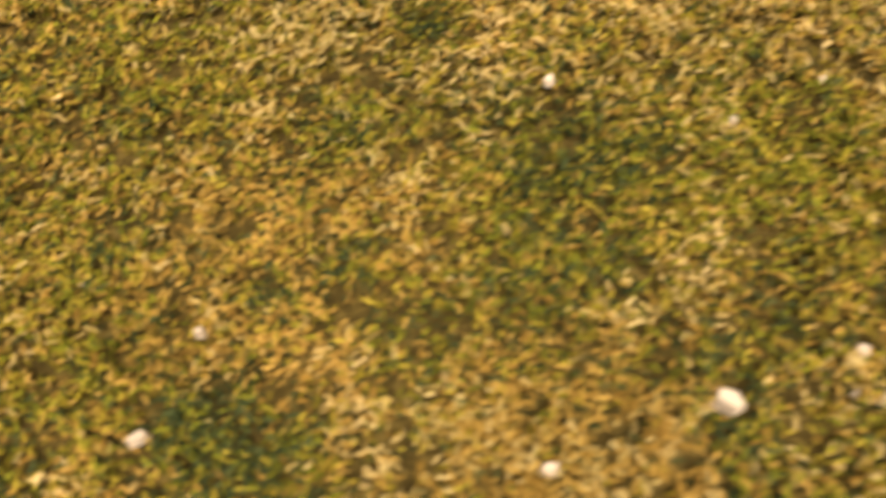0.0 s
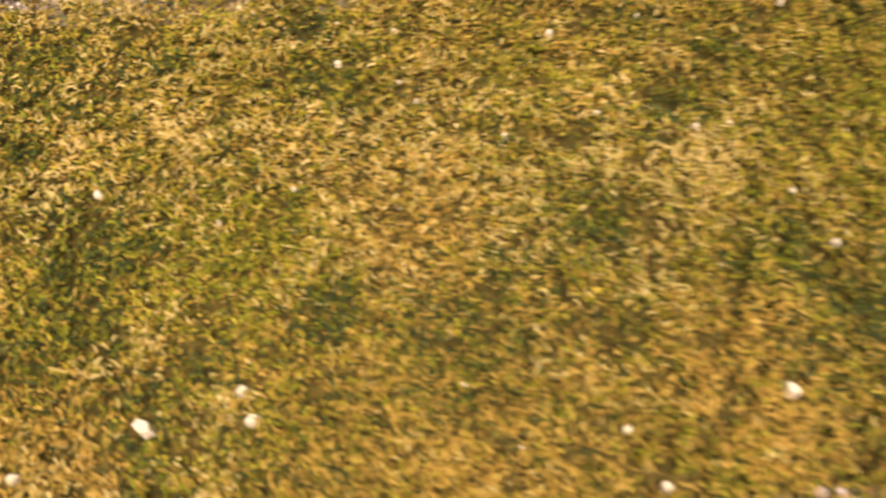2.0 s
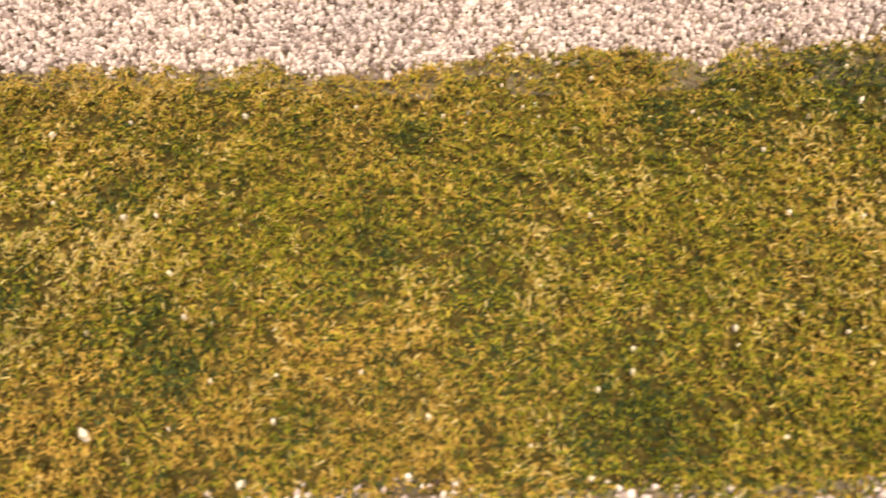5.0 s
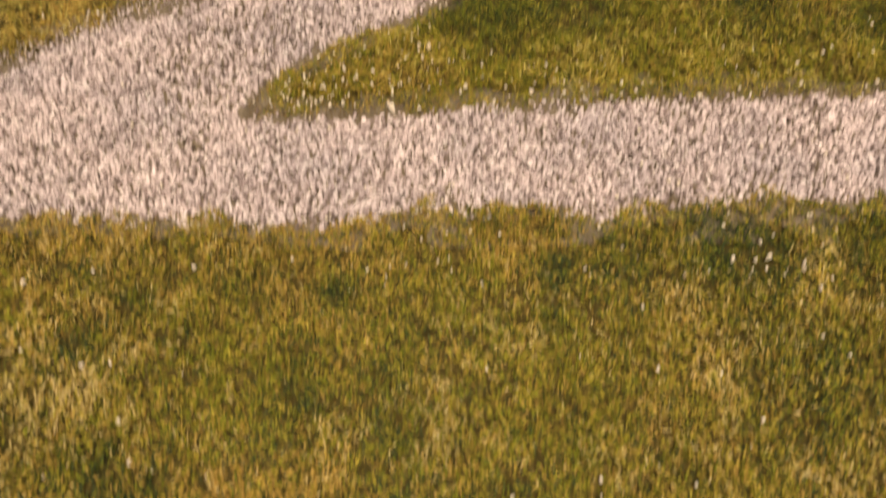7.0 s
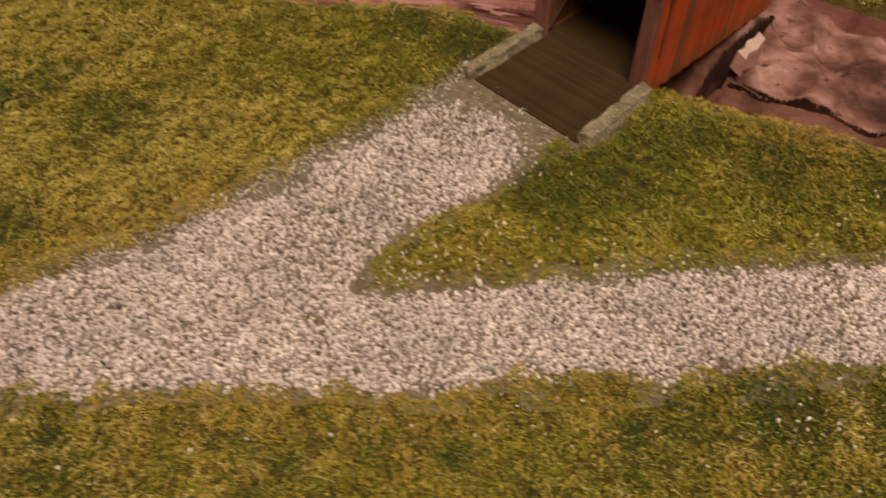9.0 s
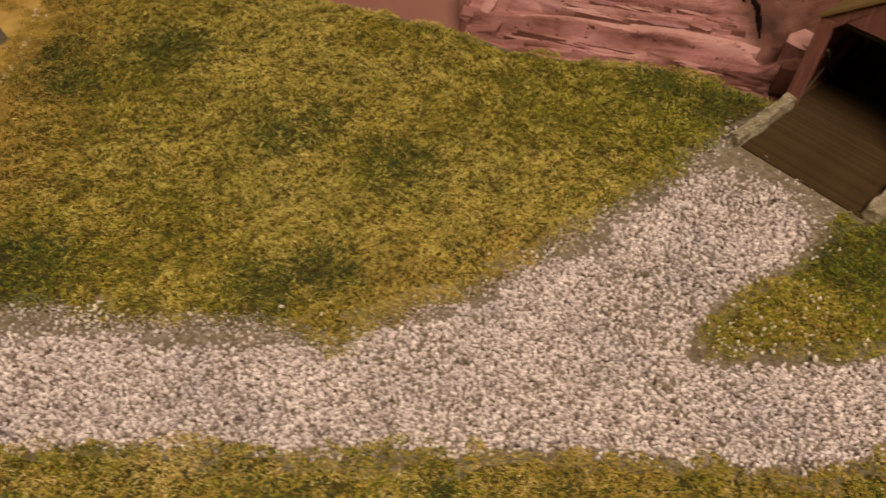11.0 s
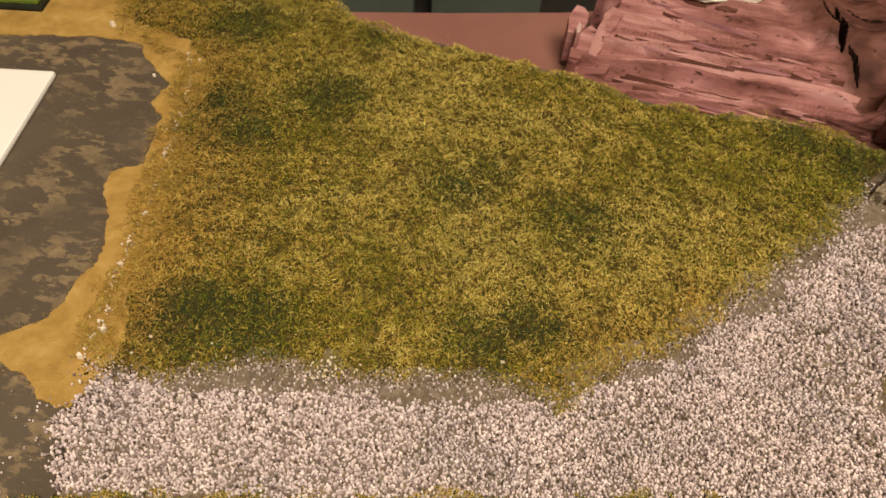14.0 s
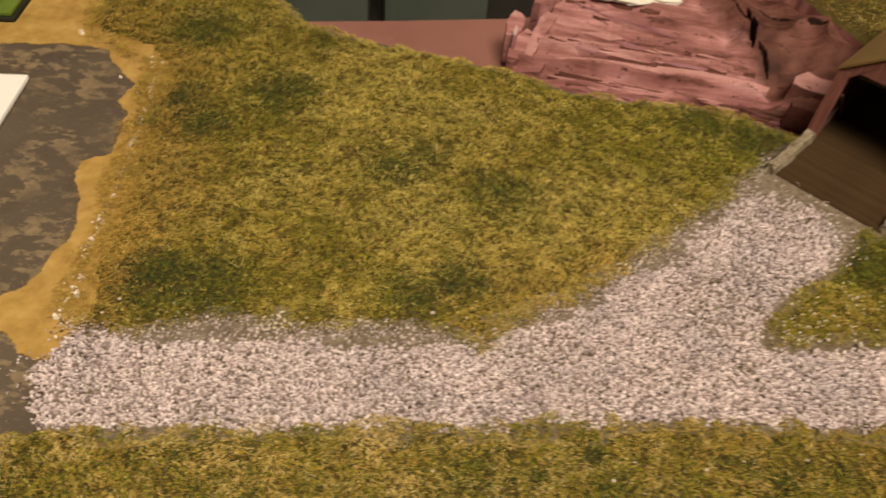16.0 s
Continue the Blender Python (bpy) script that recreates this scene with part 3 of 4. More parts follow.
def folds(x, y, size, seed):
    """Rounded folds that meet in creases, 0 to 1."""
    return 1 - np.abs(2 * fbm(x + 0.5 * size * (fbm(x, y, size, seed + 5, 2) - 0.5), y, size, seed, 3) - 1) ** 0.8


# cracks: middle, length, direction, half width, depth
# the wide one at 0.2620 is the dark band along the bridge wall's foot
CRACKS = [(0.2930, 0.2380, 0.085, -33, 0.0017, 0.010), (0.2760, 0.2520, 0.030, -42, 0.0012, 0.006), (0.1960, 0.4060, 0.036, 80, 0.0026, 0.014), (0.1990, 0.3800, 0.022, 96, 0.0012, 0.008), (0.1900, 0.4200, 0.022, -62, 0.0013, 0.008), (0.2230, 0.4100, 0.045, -50, 0.0016, 0.010), (0.1560, 0.3880, 0.022, -8, 0.0011, 0.005), (0.2620, 0.2740, 0.060, 42, 0.0045, 0.007), (0.2120, 0.3480, 0.016, 40, 0.0016, 0.005), (0.2800, 0.2160, 0.012, -60, 0.0020, 0.004), (0.3140, 0.2020, 0.016, 60, 0.0018, 0.006)]


def crack_depth(x, y):
    deep, near = np.zeros(x.shape), np.zeros(x.shape)
    wave = 0.004 * (fbm(x, y, 0.012, 61, 3) - 0.5)
    for px, py, long, yaw, wide, depth in CRACKS:
        c, sn = math.cos(radians(yaw)), math.sin(radians(yaw))
        u, v = c * (x - px) + sn * (y - py), -sn * (x - px) + c * (y - py) + wave
        k = np.clip(1 - np.abs(v) / (wide * np.clip(1.15 - (2 * np.abs(u) / long) ** 2, 0.05, 1.15)), 0, 1) * (np.abs(u) < long / 2)
        deep, near = np.maximum(deep, depth * np.minimum(k * 1.8, 1)), np.maximum(near, k)
    return deep, near


# the carved surface
gx, gy = np.meshgrid(np.arange(0.02, 0.40, 0.0007), np.arange(0.15, 0.485, 0.0007), indexing="ij")
bank_gap = -inside_by(gx, gy, BANK)
gs, gn = 0.913 * gx - 0.407 * gy, 0.407 * gx + 0.913 * gy
end = np.clip((gs - (-0.126 + 0.12 * (gn - 0.39) + 0.012 * (fbm(gn, gn * 0, 0.010, 3, 3) - 0.5))) / 0.010, 0, 1)
near = np.clip((gn - 0.318) / 0.01, 0, 1)
along, across = 0.966 * gx - 0.259 * gy, 0.259 * gx + 0.966 * gy
bent = across + 0.010 * (fbm(gx, gy, 0.06, 541, 2) - 0.5) + 0.004 * (fbm(gx, gy, 0.018, 542, 3) - 0.5)
to_wide = np.clip((gx + 0.35 * (gy - 0.40) - 0.168) / 0.016, 0, 1) * np.clip((gn - 0.372) / 0.016, 0, 1)
to_side = np.clip((gx - 0.228) / 0.014, 0, 1) * np.clip((0.335 - gy) / 0.02, 0, 1)
layered = ledges(bent, along, 0.0135, 551, 0.0078) + ledges(bent + 0.2 * 0.0135, along, 0.0046, 552, 0.0032) + ledges(bent, along, 0.0019, 553, 0.0010)
broad = 0.026 * (folds(gx, gy, 0.055, 561) - 0.7) + 0.3 * ledges(bent, along, 0.006, 562, 0.003)
side = 0.017 * (folds(gx, gy, 0.032, 571) - 0.75) + 0.4 * ledges(0.58 * gx + 0.81 * gy + 0.004 * (fbm(gx, gy, 0.02, 572, 3) - 0.5), gx, 0.006, 573, 0.003)
deep, crack = crack_depth(gx, gy)
gz = rock_height(gx, gy) + 0.0006 + layered * (1 - to_wide) * (1 - to_side) + broad * to_wide * (1 - to_side) + side * to_side
gz = gz + 0.0010 * (fbm(gs * 0.35, gn, 0.006, 9, 4) - 0.5) - deep
gz = np.where(gx > 0.24, np.minimum(gz, -0.0012 + 0.6 * side - deep), gz)
gz = -0.060 + (np.maximum(gz, -0.058) + 0.060) * end * near
inside = (rim_distance(gx, gy) > -0.02) & (bank_gap > 0.001) & (gz > -0.0598)
number = -np.ones(gx.shape, int)
number[inside] = np.arange(inside.sum())
cell = inside[:-1, :-1] & inside[1:, :-1] & inside[1:, 1:] & inside[:-1, 1:]
ci, cj = np.nonzero(cell)
rock_faces = np.stack([number[ci, cj], number[ci + 1, cj], number[ci + 1, cj + 1], number[ci, cj + 1]], 1)
rock_verts = np.stack([gx[inside], gy[inside], gz[inside]], 1)
# grooves are coloured black: stain, plus the shade inside them put into the colour
kinds = np.where(crack > 0.12, STAIN_SHADE, PINK)
# small whitish pieces paint bright highlights onto the foam
slab(0.2655, 0.2675, -0.0030, 0.015, 0.0055, 45, 0.2, 0.5, HIGHLIGHT, 0.008, 0.3, PALE)
slab(0.1935, 0.4130, -0.0140, 0.013, 0.0040, 62, 0.2, 0.4, HIGHLIGHT, 0.010, 0.3, PALE, 0.4)
slab(0.0420, 0.4085, -0.0230, 0.010, 0.0040, 70, 0.1, 0.3, HIGHLIGHT, 0.010, 0.3, PINK, 0.4)
slab(0.2170, 0.3440, -0.0130, 0.026, 0.016, -30, 0.1, 0.4, PALE, 0.014, 0.3, PINK, 0.3)
slab(0.2060, 0.3250, -0.0150, 0.020, 0.012, -20, 0.1, 0.4, DARK_BROWN, 0.014, 0.3, DARK_BROWN, 0.3)
# blocks turned on end at the western end
for x, y, long, wide, yaw, kind in ((0.0460, 0.4065, 0.030, 0.012, 60, PINK), (0.0585, 0.4145, 0.039, 0.010, 64, PALE), (0.0670, 0.4240, 0.024, 0.009, 56, PINK), (0.0500, 0.3880, 0.020, 0.011, -16, PINK), (0.0440, 0.4240, 0.022, 0.014, 70, PINK), (0.0720, 0.4500, 0.030, 0.016, 40, PINK)):
    slab(x, y, float(rock_height(np.array([x]), np.array([y]))[0]) + 0.002, long, wide, yaw, 0.30, slab_rng.uniform(-0.5, 0.3), kind, 0.02, 0.22, PINK, 0.3)
# the broad pale and mauve sheets; a lit facet and its shade put into colour
SHEETS = ((0.0960, 0.3850, 0.080, 0.0085, -12, PALE, 0.55), (0.1640, 0.3680, 0.070, 0.0080, -19, PALE, 0.55), (0.0890, 0.4160, 0.056, 0.0075, -29, PALE, 0.5), (0.1180, 0.4190, 0.076, 0.0100, -30, MAUVE, -0.15))
for x, y, long, wide, yaw, kind, tilt in SHEETS:
    z = float(rock_height(np.array([x]), np.array([y]))[0]) + 0.0016
    along = float(rock_height(np.array([x + 0.01]), np.array([y + 0.01 * math.tan(radians(yaw))]))[0] - rock_height(np.array([x]), np.array([y]))[0]) / 0.0105
    slab(x, y, z, long, wide, yaw, along, tilt, kind, 0.012, 0.10, PINK, 0.5)
# thin splinters left by the knife, in a band along the foot and one half way up; brown sides paint in the shade under
# ledges
for x0, y0, x1, y1, band, count, long, wide in ((0.080, 0.371, 0.205, 0.330, 0.007, 46, (0.014, 0.050), (0.0014, 0.0036)), (0.070, 0.404, 0.160, 0.382, 0.006, 34, (0.010, 0.036), (0.0014, 0.0034)), (0.080, 0.440, 0.150, 0.415, 0.008, 10, (0.010, 0.030), (0.002, 0.005)), (0.150, 0.385, 0.195, 0.365, 0.007, 14, (0.010, 0.024), (0.002, 0.005)), (0.185, 0.335, 0.230, 0.318, 0.010, 16, (0.006, 0.020), (0.002, 0.006))):
    for i in range(count):
        f, off = slab_rng.random(), slab_rng.uniform(-band, band)
        x, y = x0 + (x1 - x0) * f + 0.3 * off, y0 + (y1 - y0) * f + off
        kind = slab_rng.choice((PINK, PINK, PALE, PALE, MAUVE, DARK_BROWN))
        slab(x, y, float(rock_height(np.array([x]), np.array([y]))[0]) + slab_rng.uniform(0.0008, 0.0028), slab_rng.uniform(*long), slab_rng.uniform(*wide), -16 + slab_rng.gauss(0, 5), slab_rng.gauss(-0.03, 0.03), slab_rng.uniform(-0.2, 0.7), kind, 0.008, 0.25, slab_rng.choice((DARK_BROWN, PINK)), 0.7)
all_faces = np.concatenate([rock_faces, np.array(slab_faces) + len(rock_verts)])
rock = new("foam_rock_bank", uniform_mesh("foam_rock_bank", np.concatenate([rock_verts, np.array(slab_verts)]), all_faces, [CARVED, FOAM_LIGHT, FOAM_BROWN, FOAM_MAUVE, FOAM_STAIN_SHADE, FOAM_HIGHLIGHT], np.concatenate([kinds[ci, cj], np.array(slab_kinds)])))
tagged(rock, "carved pink foam rock bank with stain and painted shade in its cracks", "rock bank", kind="structure")
FAR_GROUND = [(0.185, 0.482), (0.232, 0.425), (0.252, 0.358), (0.292, 0.303), (0.320, 0.280), (0.375, 0.252), (0.60, 0.17), (0.60, 0.60), (0.16, 0.60)]
far_ground = new("far_ground", prism("far_ground", ragged(FAR_GROUND, 0.004, 0.002, 14), -0.0545, 0.0006, FOAM, SOIL))
tagged(far_ground, "grassy far bank on pink foam", "ground", kind="structure")


CHIPS = [(0.0152, 0.0330, 0.0012), (0.0262, 0.0369, 0.0009), (0.0276, 0.0334, 0.0009), (0.0250, 0.0336, 0.0004), (0.0882, 0.0336, 0.0012), (0.0989, 0.0522, 0.0006), (0.1110, 0.0260, 0.0008), (0.1045, 0.0238, 0.0009), (0.0015, 0.0281, 0.0007), (-0.0305, 0.0308, 0.0008), (-0.0270, 0.0397, 0.0006), (0.0725, 0.0240, 0.0008), (0.0567, 0.0202, 0.0009), (0.0813, 0.0936, 0.0004), (0.0904, 0.0719, 0.0004), (0.0440, 0.0935, 0.0004)]
EDGE_CHIPS = [(-0.021, 0.1545, 0.0008), (-0.1585, 0.152, 0.0013), (-0.1545, 0.1625, 0.0012), (-0.155, 0.171, 0.0009), (-0.157, 0.191, 0.0011), (-0.156, 0.201, 0.0008), (-0.155, 0.217, 0.0008), (-0.157, 0.251, 0.0010), (-0.158, 0.319, 0.0008), (-0.2064, 0.3450, 0.0016), (-0.1755, 0.305, 0.0008), (0.1436, 0.1415, 0.0009), (0.1530, 0.1650, 0.0007), (0.148, 0.180, 0.0007)]

# ---- grass: matted fibres in five colours ----
# dark tufts; the spot at 0.148, 0.264 paints the bridge's shade into the grass
FIELD_TUFTS_AND_SHADE = [(-0.153, 0.271, 0.01, 0.5), (-0.138, 0.283, 0.012, 0.8), (-0.125, 0.266, 0.011, 0.9), (-0.096, 0.292, 0.014, 0.9), (-0.086, 0.297, 0.01, 0.9), (-0.14, 0.35, 0.016, 0.8), (-0.036, 0.238, 0.012, 0.7), (-0.024, 0.249, 0.01, 0.6), (0.008, 0.223, 0.012, 0.7), (0.019, 0.224, 0.01, 0.6), (-0.125, 0.168, 0.013, 0.95), (-0.106, 0.166, 0.013, 0.95), (-0.028, 0.163, 0.011, 0.7), (-0.009, 0.171, 0.01, 0.8), (0.121, 0.28, 0.011, 0.8), (0.148, 0.264, 0.013, 1.3), (-0.077, 0.345, 0.009, 0.6), (0.017, 0.216, 0.012, 0.5)]
ISLAND_TUFTS = [(0.205, 0.196, 0.013, 0.85), (0.225, 0.203, 0.011, 0.6), (0.163, 0.188, 0.01, 0.8), (0.25, 0.185, 0.016, 0.6), (0.2, 0.178, 0.01, 0.5), (0.17, 0.178, 0.012, 0.8), (0.186, 0.187, 0.014, 0.85), (0.286, 0.175, 0.015, 0.8)]
VERGE_TUFTS_WEST = [(-0.037, 0.05, 0.0023, 0.6), (-0.037, 0.06, 0.0024, 0.6), (-0.026, 0.032, 0.0029, 0.8), (-0.022, 0.03, 0.0047, 1), (-0.021, 0.043, 0.0021, 0.8), (-0.017, 0.06, 0.0029, 0.6), (-0.015, 0.046, 0.0021, 0.9), (-0.011, 0.088, 0.008, 0.5), (-0.008, 0.04, 0.0035, 0.5), (-0.008, 0.073, 0.0024, 0.9), (0.001, 0.054, 0.0022, 0.9), (0.002, 0.062, 0.0054, 0.5), (0.002, 0.04, 0.0049, 0.4), (0.003, 0.087, 0.004, 0.4), (0.004, 0.046, 0.0051, 0.5), (0.006, 0.057, 0.005, 1), (0.008, 0.045, 0.003, 0.6), (0.01, 0.087, 0.004, 0.4), (0.01, 0.056, 0.0043, 0.8), (0.016, 0.036, 0.0032, 0.7), (0.016, 0.03, 0.0026, 0.8), (0.02, 0.039, 0.0028, 0.4)]
VERGE_TUFTS_MIDDLE = [(0.029, 0.062, 0.0018, 1.1), (0.03, 0.096, 0.0031, 0.9), (0.034, 0.085, 0.0058, 0.6), (0.036, 0.046, 0.0039, 0.7), (0.038, 0.05, 0.0012, 1.1), (0.052, 0.042, 0.0087, 0.5), (0.059, 0.048, 0.0073, 0.5), (0.069, 0.057, 0.0051, 0.8), (0.072, 0.042, 0.0032, 0.6), (0.081, 0.092, 0.0039, 0.6), (0.083, 0.076, 0.0046, 0.7), (0.092, 0.088, 0.0038, 0.6), (0.092, 0.05, 0.0049, 0.9), (0.096, 0.038, 0.0061, 0.5), (0.099, 0.043, 0.0039, 0.8), (0.104, 0.049, 0.0032, 0.6), (0.116, 0.091, 0.0048, 0.5), (0.118, 0.034, 0.004, 0.6)]
VERGE_TUFTS_EAST = [(0.125, 0.057, 0.0054, 0.6), (0.127, 0.064, 0.0046, 1), (0.128, 0.073, 0.0039, 0.6), (0.131, 0.04, 0.0041, 0.5), (0.134, 0.087, 0.0041, 0.8), (0.144, 0.069, 0.0057, 0.5), (0.145, 0.057, 0.0072, 0.5), (0.147, 0.045, 0.0067, 0.5), (0.147, 0.078, 0.0059, 0.4), (0.161, 0.03, 0.0054, 0.8), (0.163, 0.042, 0.0033, 0.7), (0.167, 0.033, 0.0071, 0.9), (0.169, 0.046, 0.0051, 0.5), (0.179, 0.083, 0.004, 0.7), (0.181, 0.092, 0.0052, 0.8), (0.189, 0.093, 0.008, 0.8), (0.216, 0.096, 0.009, 0.9), (0.224, 0.096, 0.008, 0.8), (0.255, 0.097, 0.01, 0.9), (0.226, 0.064, 0.011, 0.6)]
GREENS = FIELD_TUFTS_AND_SHADE + ISLAND_TUFTS + VERGE_TUFTS_WEST + VERGE_TUFTS_MIDDLE + VERGE_TUFTS_EAST
LIMES_FIELD = [(0.122, 0.246, 0.02, 1), (0.08, 0.265, 0.03, 0.6), (0.104, 0.258, 0.012, 0.7), (0.19, 0.19, 0.02, 0.5)]
LIMES_VERGE = [(-0.038, 0.045, 0.0033, 0.6), (-0.035, 0.037, 0.0041, 0.8), (-0.031, 0.075, 0.006, 0.8), (0.02, 0.053, 0.0068, 0.9), (0.022, 0.062, 0.0056, 0.6), (0.026, 0.055, 0.0079, 0.9), (0.034, 0.057, 0.0053, 0.7), (0.065, 0.083, 0.0076, 0.7), (0.111, 0.071, 0.0106, 0.8), (0.113, 0.062, 0.0102, 0.6), (0.118, 0.069, 0.0047, 0.8), (0.166, 0.085, 0.0121, 0.7), (0.168, 0.066, 0.0093, 0.6), (0.178, 0.051, 0.0069, 0.6), (0.181, 0.072, 0.0095, 0.6)]
LIMES = LIMES_FIELD + LIMES_VERGE
GOLDS_FIELD = [(-0.158, 0.22, 0.026, 1.3), (-0.155, 0.17, 0.022, 1.2), (-0.155, 0.25, 0.024, 1.2), (-0.157, 0.195, 0.024, 1.2), (-0.155, 0.28, 0.022, 1.1), (0.02, 0.165, 0.018, 0.6), (0.05, 0.178, 0.016, 0.6), (-0.16, 0.31, 0.022, 1.1), (-0.19, 0.35, 0.022, 0.8), (0, 0.155, 0.016, 0.3), (0.262, 0.203, 0.022, 1.0), (0.14, 0.147, 0.02, 0.4)]
GOLDS_VERGE = [(-0.029, 0.041, 0.0063, 0.7), (-0.025, 0.047, 0.0081, 0.7), (-0.02, 0.038, 0.005, 0.7), (-0.014, 0.05, 0.0054, 0.6), (0.002, 0.028, 0.009, 0.9), (0.038, 0.061, 0.0043, 0.5), (0.04, 0.026, 0.0073, 0.7), (0.046, 0.059, 0.0073, 0.8), (0.054, 0.031, 0.0149, 0.8), (0.073, 0.1, 0.0152, 0.4), (0.082, 0.037, 0.0076, 0.9), (0.088, 0.031, 0.0074, 0.8), (0.104, 0.04, 0.0099, 0.6), (0.106, 0.033, 0.0089, 0.7), (0.115, 0.047, 0.0048, 0.6), (0.126, 0.099, 0.0161, 0.5), (0.129, 0.038, 0.0122, 0.7), (0.136, 0.031, 0.0079, 0.6), (0.175, 0.1, 0.0107, 0.6)]
GOLDS = GOLDS_FIELD + GOLDS_VERGE


PALES_FIELD = [(0.03, 0.195, 0.03, 0.8), (-0.02, 0.2, 0.025, 0.5), (0.06, 0.215, 0.02, 0.6), (-0.05, 0.285, 0.035, 0.7), (-0.07, 0.225, 0.02, 0.4), (0.02, 0.165, 0.018, 0.5)]
PALES_VERGE = [(-0.036, 0.058, 0.0048, 0.5), (-0.02, 0.07, 0.0056, 0.9), (-0.015, 0.036, 0.0035, 0.6), (-0.013, 0.075, 0.0039, 0.8), (-0.012, 0.031, 0.0052, 0.8), (-0.009, 0.057, 0.0051, 0.8), (-0.005, 0.028, 0.0054, 0.8), (-0.004, 0.066, 0.0072, 0.9), (0.006, 0.027, 0.0044, 0.8), (0.014, 0.054, 0.0021, 0.9), (0.022, 0.03, 0.0039, 0.7), (0.043, 0.059, 0.0061, 0.8), (0.053, 0.072, 0.0082, 0.5), (0.06, 0.06, 0.0086, 0.8), (0.067, 0.042, 0.0079, 0.6), (0.07, 0.065, 0.007, 0.8), (0.072, 0.048, 0.0065, 0.8), (0.082, 0.059, 0.0076, 0.6), (0.083, 0.067, 0.0076, 0.5), (0.136, 0.057, 0.0054, 0.9), (0.153, 0.056, 0.008, 0.6)]
PALES = PALES_FIELD + PALES_VERGE


def blots(x, y, spots):
    total = np.zeros(x.shape)
    for px, py, r, w in spots:
        total = np.maximum(total, w * np.exp(-(((x - px) ** 2 + (y - py) ** 2) / (1.5 * r * r)) ** 1.2))
    return total


def grass(outline, per_mm2, seed, edge=0.003, length=(0.0012, 0.0038), bare=0.34, lush=0.0, deepen=0.0, thick=1.0, pit=0.0024, straw=0.17, shade=0.12, brown=0.0, pale=STRAW):
    """Fibres of matted static grass as thin bent ribbons."""
    r = np.random.default_rng(seed)
    x0, x1 = min(p[0] for p in outline), max(p[0] for p in outline)
    y0, y1 = min(p[1] for p in outline), max(p[1] for p in outline)
    n = int((x1 - x0) * (y1 - y0) * 1e6 * per_mm2)
    x, y = r.uniform(x0, x1, n), r.uniform(y0, y1, n)
    gap = inside_by(x, y, outline) + 0.011 * (fbm(x, y, 0.008, 52, 4) - 0.5) + 0.010 * (fbm(x, y, 0.019, 53, 3) - 0.5)
    clump = 0.65 * fbm(x, y, pit, 71, 2) + 0.35 * fbm(x, y, 0.005, 72, 2)
    chance = np.clip((gap + 0.0015) / edge, 0, 1) ** 1.4 * np.clip(6.0 * (clump - bare), 0.16, 1)
    keep = r.random(n) < chance
    for cx, cy, radius in CHIPS + EDGE_CHIPS:
        keep &= (x - cx) ** 2 + (y - cy) ** 2 > (1.25 * radius) ** 2
    x, y, gap, clump = x[keep], y[keep], gap[keep], clump[keep]
    n = len(x)
    broken = np.clip(0.3 + 1.7 * fbm(x, y, 0.005, 91, 3), 0.5, 1.5)
    green, lime, gold = blots(x, y, GREENS) * broken, np.maximum(blots(x, y, LIMES), lush), np.maximum(blots(x, y, GOLDS), -1.6 * lush)
    mood = fbm(x, y, 0.028, 83, 4) - 0.5 + 0.45 * (fbm(x, y, 0.0085, 84, 2) - 0.5) + deepen * np.clip((x - 0.035) / 0.09, 0, 1)
    fine = fbm(x, y, 0.005, 19, 2) - 0.5
    tone = r.random(n)
    w = np.stack([straw - 0.7 * mood + 0.7 * fine + 0.62 * blots(x, y, PALES), 0.30 + brown + 1.5 * gold + 0.2 * mood, 0.40 + 0.25 * lime + 0.5 * mood, 0.22 + 0.9 * mood - 0.3 * gold + 0.9 * lime + 0.5 * green - 0.4 * fine, shade - 0.8 * fine + 0.25 * np.clip(mood, 0, 1) + 2.0 * green ** 1.5], 1)
    w = np.clip(w, 0.01, 3)
    w[:, 2:4] *= np.clip(1 - 0.55 * gold, 0.2, 1)[:, None]
    w[:, 0] *= np.clip(1 - 0.9 * green - 0.5 * lime - 0.55 * gold, 0.05, 1)
    w[:, 1] *= np.clip(1 - 0.8 * green - 0.5 * lime, 0.05, 1)
    w = np.cumsum(w / w.sum(1, keepdims=True), 1)
    colour = (tone[:, None] > w).sum(1).clip(0, 4)
    size = r.uniform(*length, n) * np.clip(0.55 + gap / 0.012, 0.55, 1.0)
    size *= np.where(colour == 0, 1.15, 1.0)
    turn = r.uniform(0, 2 * np.pi, n)
    rise = np.radians(r.uniform(2, 48, n)) * np.where(colour == 4, 0.7, 1.0)
    bend = r.normal(0, 1.7, n)
    wide = r.uniform(0.00005, 0.00011, n) * thick
    base = np.stack([x, y, 0.0009 + np.clip(gap / 0.006, 0, 1) * (turf_height(x, y) - 0.0004) + (r.uniform(-0.0003, 0.0009, n) + 0.0045 * np.clip(clump - 0.4, 0, 0.4) + np.where(colour == 0, 0.0004, 0.0)) * np.clip(gap / 0.004, 0.2, 1)], 1)
    way1 = np.stack([np.cos(turn) * np.cos(rise), np.sin(turn) * np.cos(rise), np.sin(rise)], 1)
    rise2 = rise - np.radians(r.uniform(10, 70, n))
    way2 = np.stack([np.cos(turn + bend) * np.cos(rise2), np.sin(turn + bend) * np.cos(rise2), np.sin(rise2)], 1)
    mid = base + way1 * (size * 0.5)[:, None]
    tip = mid + way2 * (size * 0.5)[:, None]
    floor_z = 0.0012
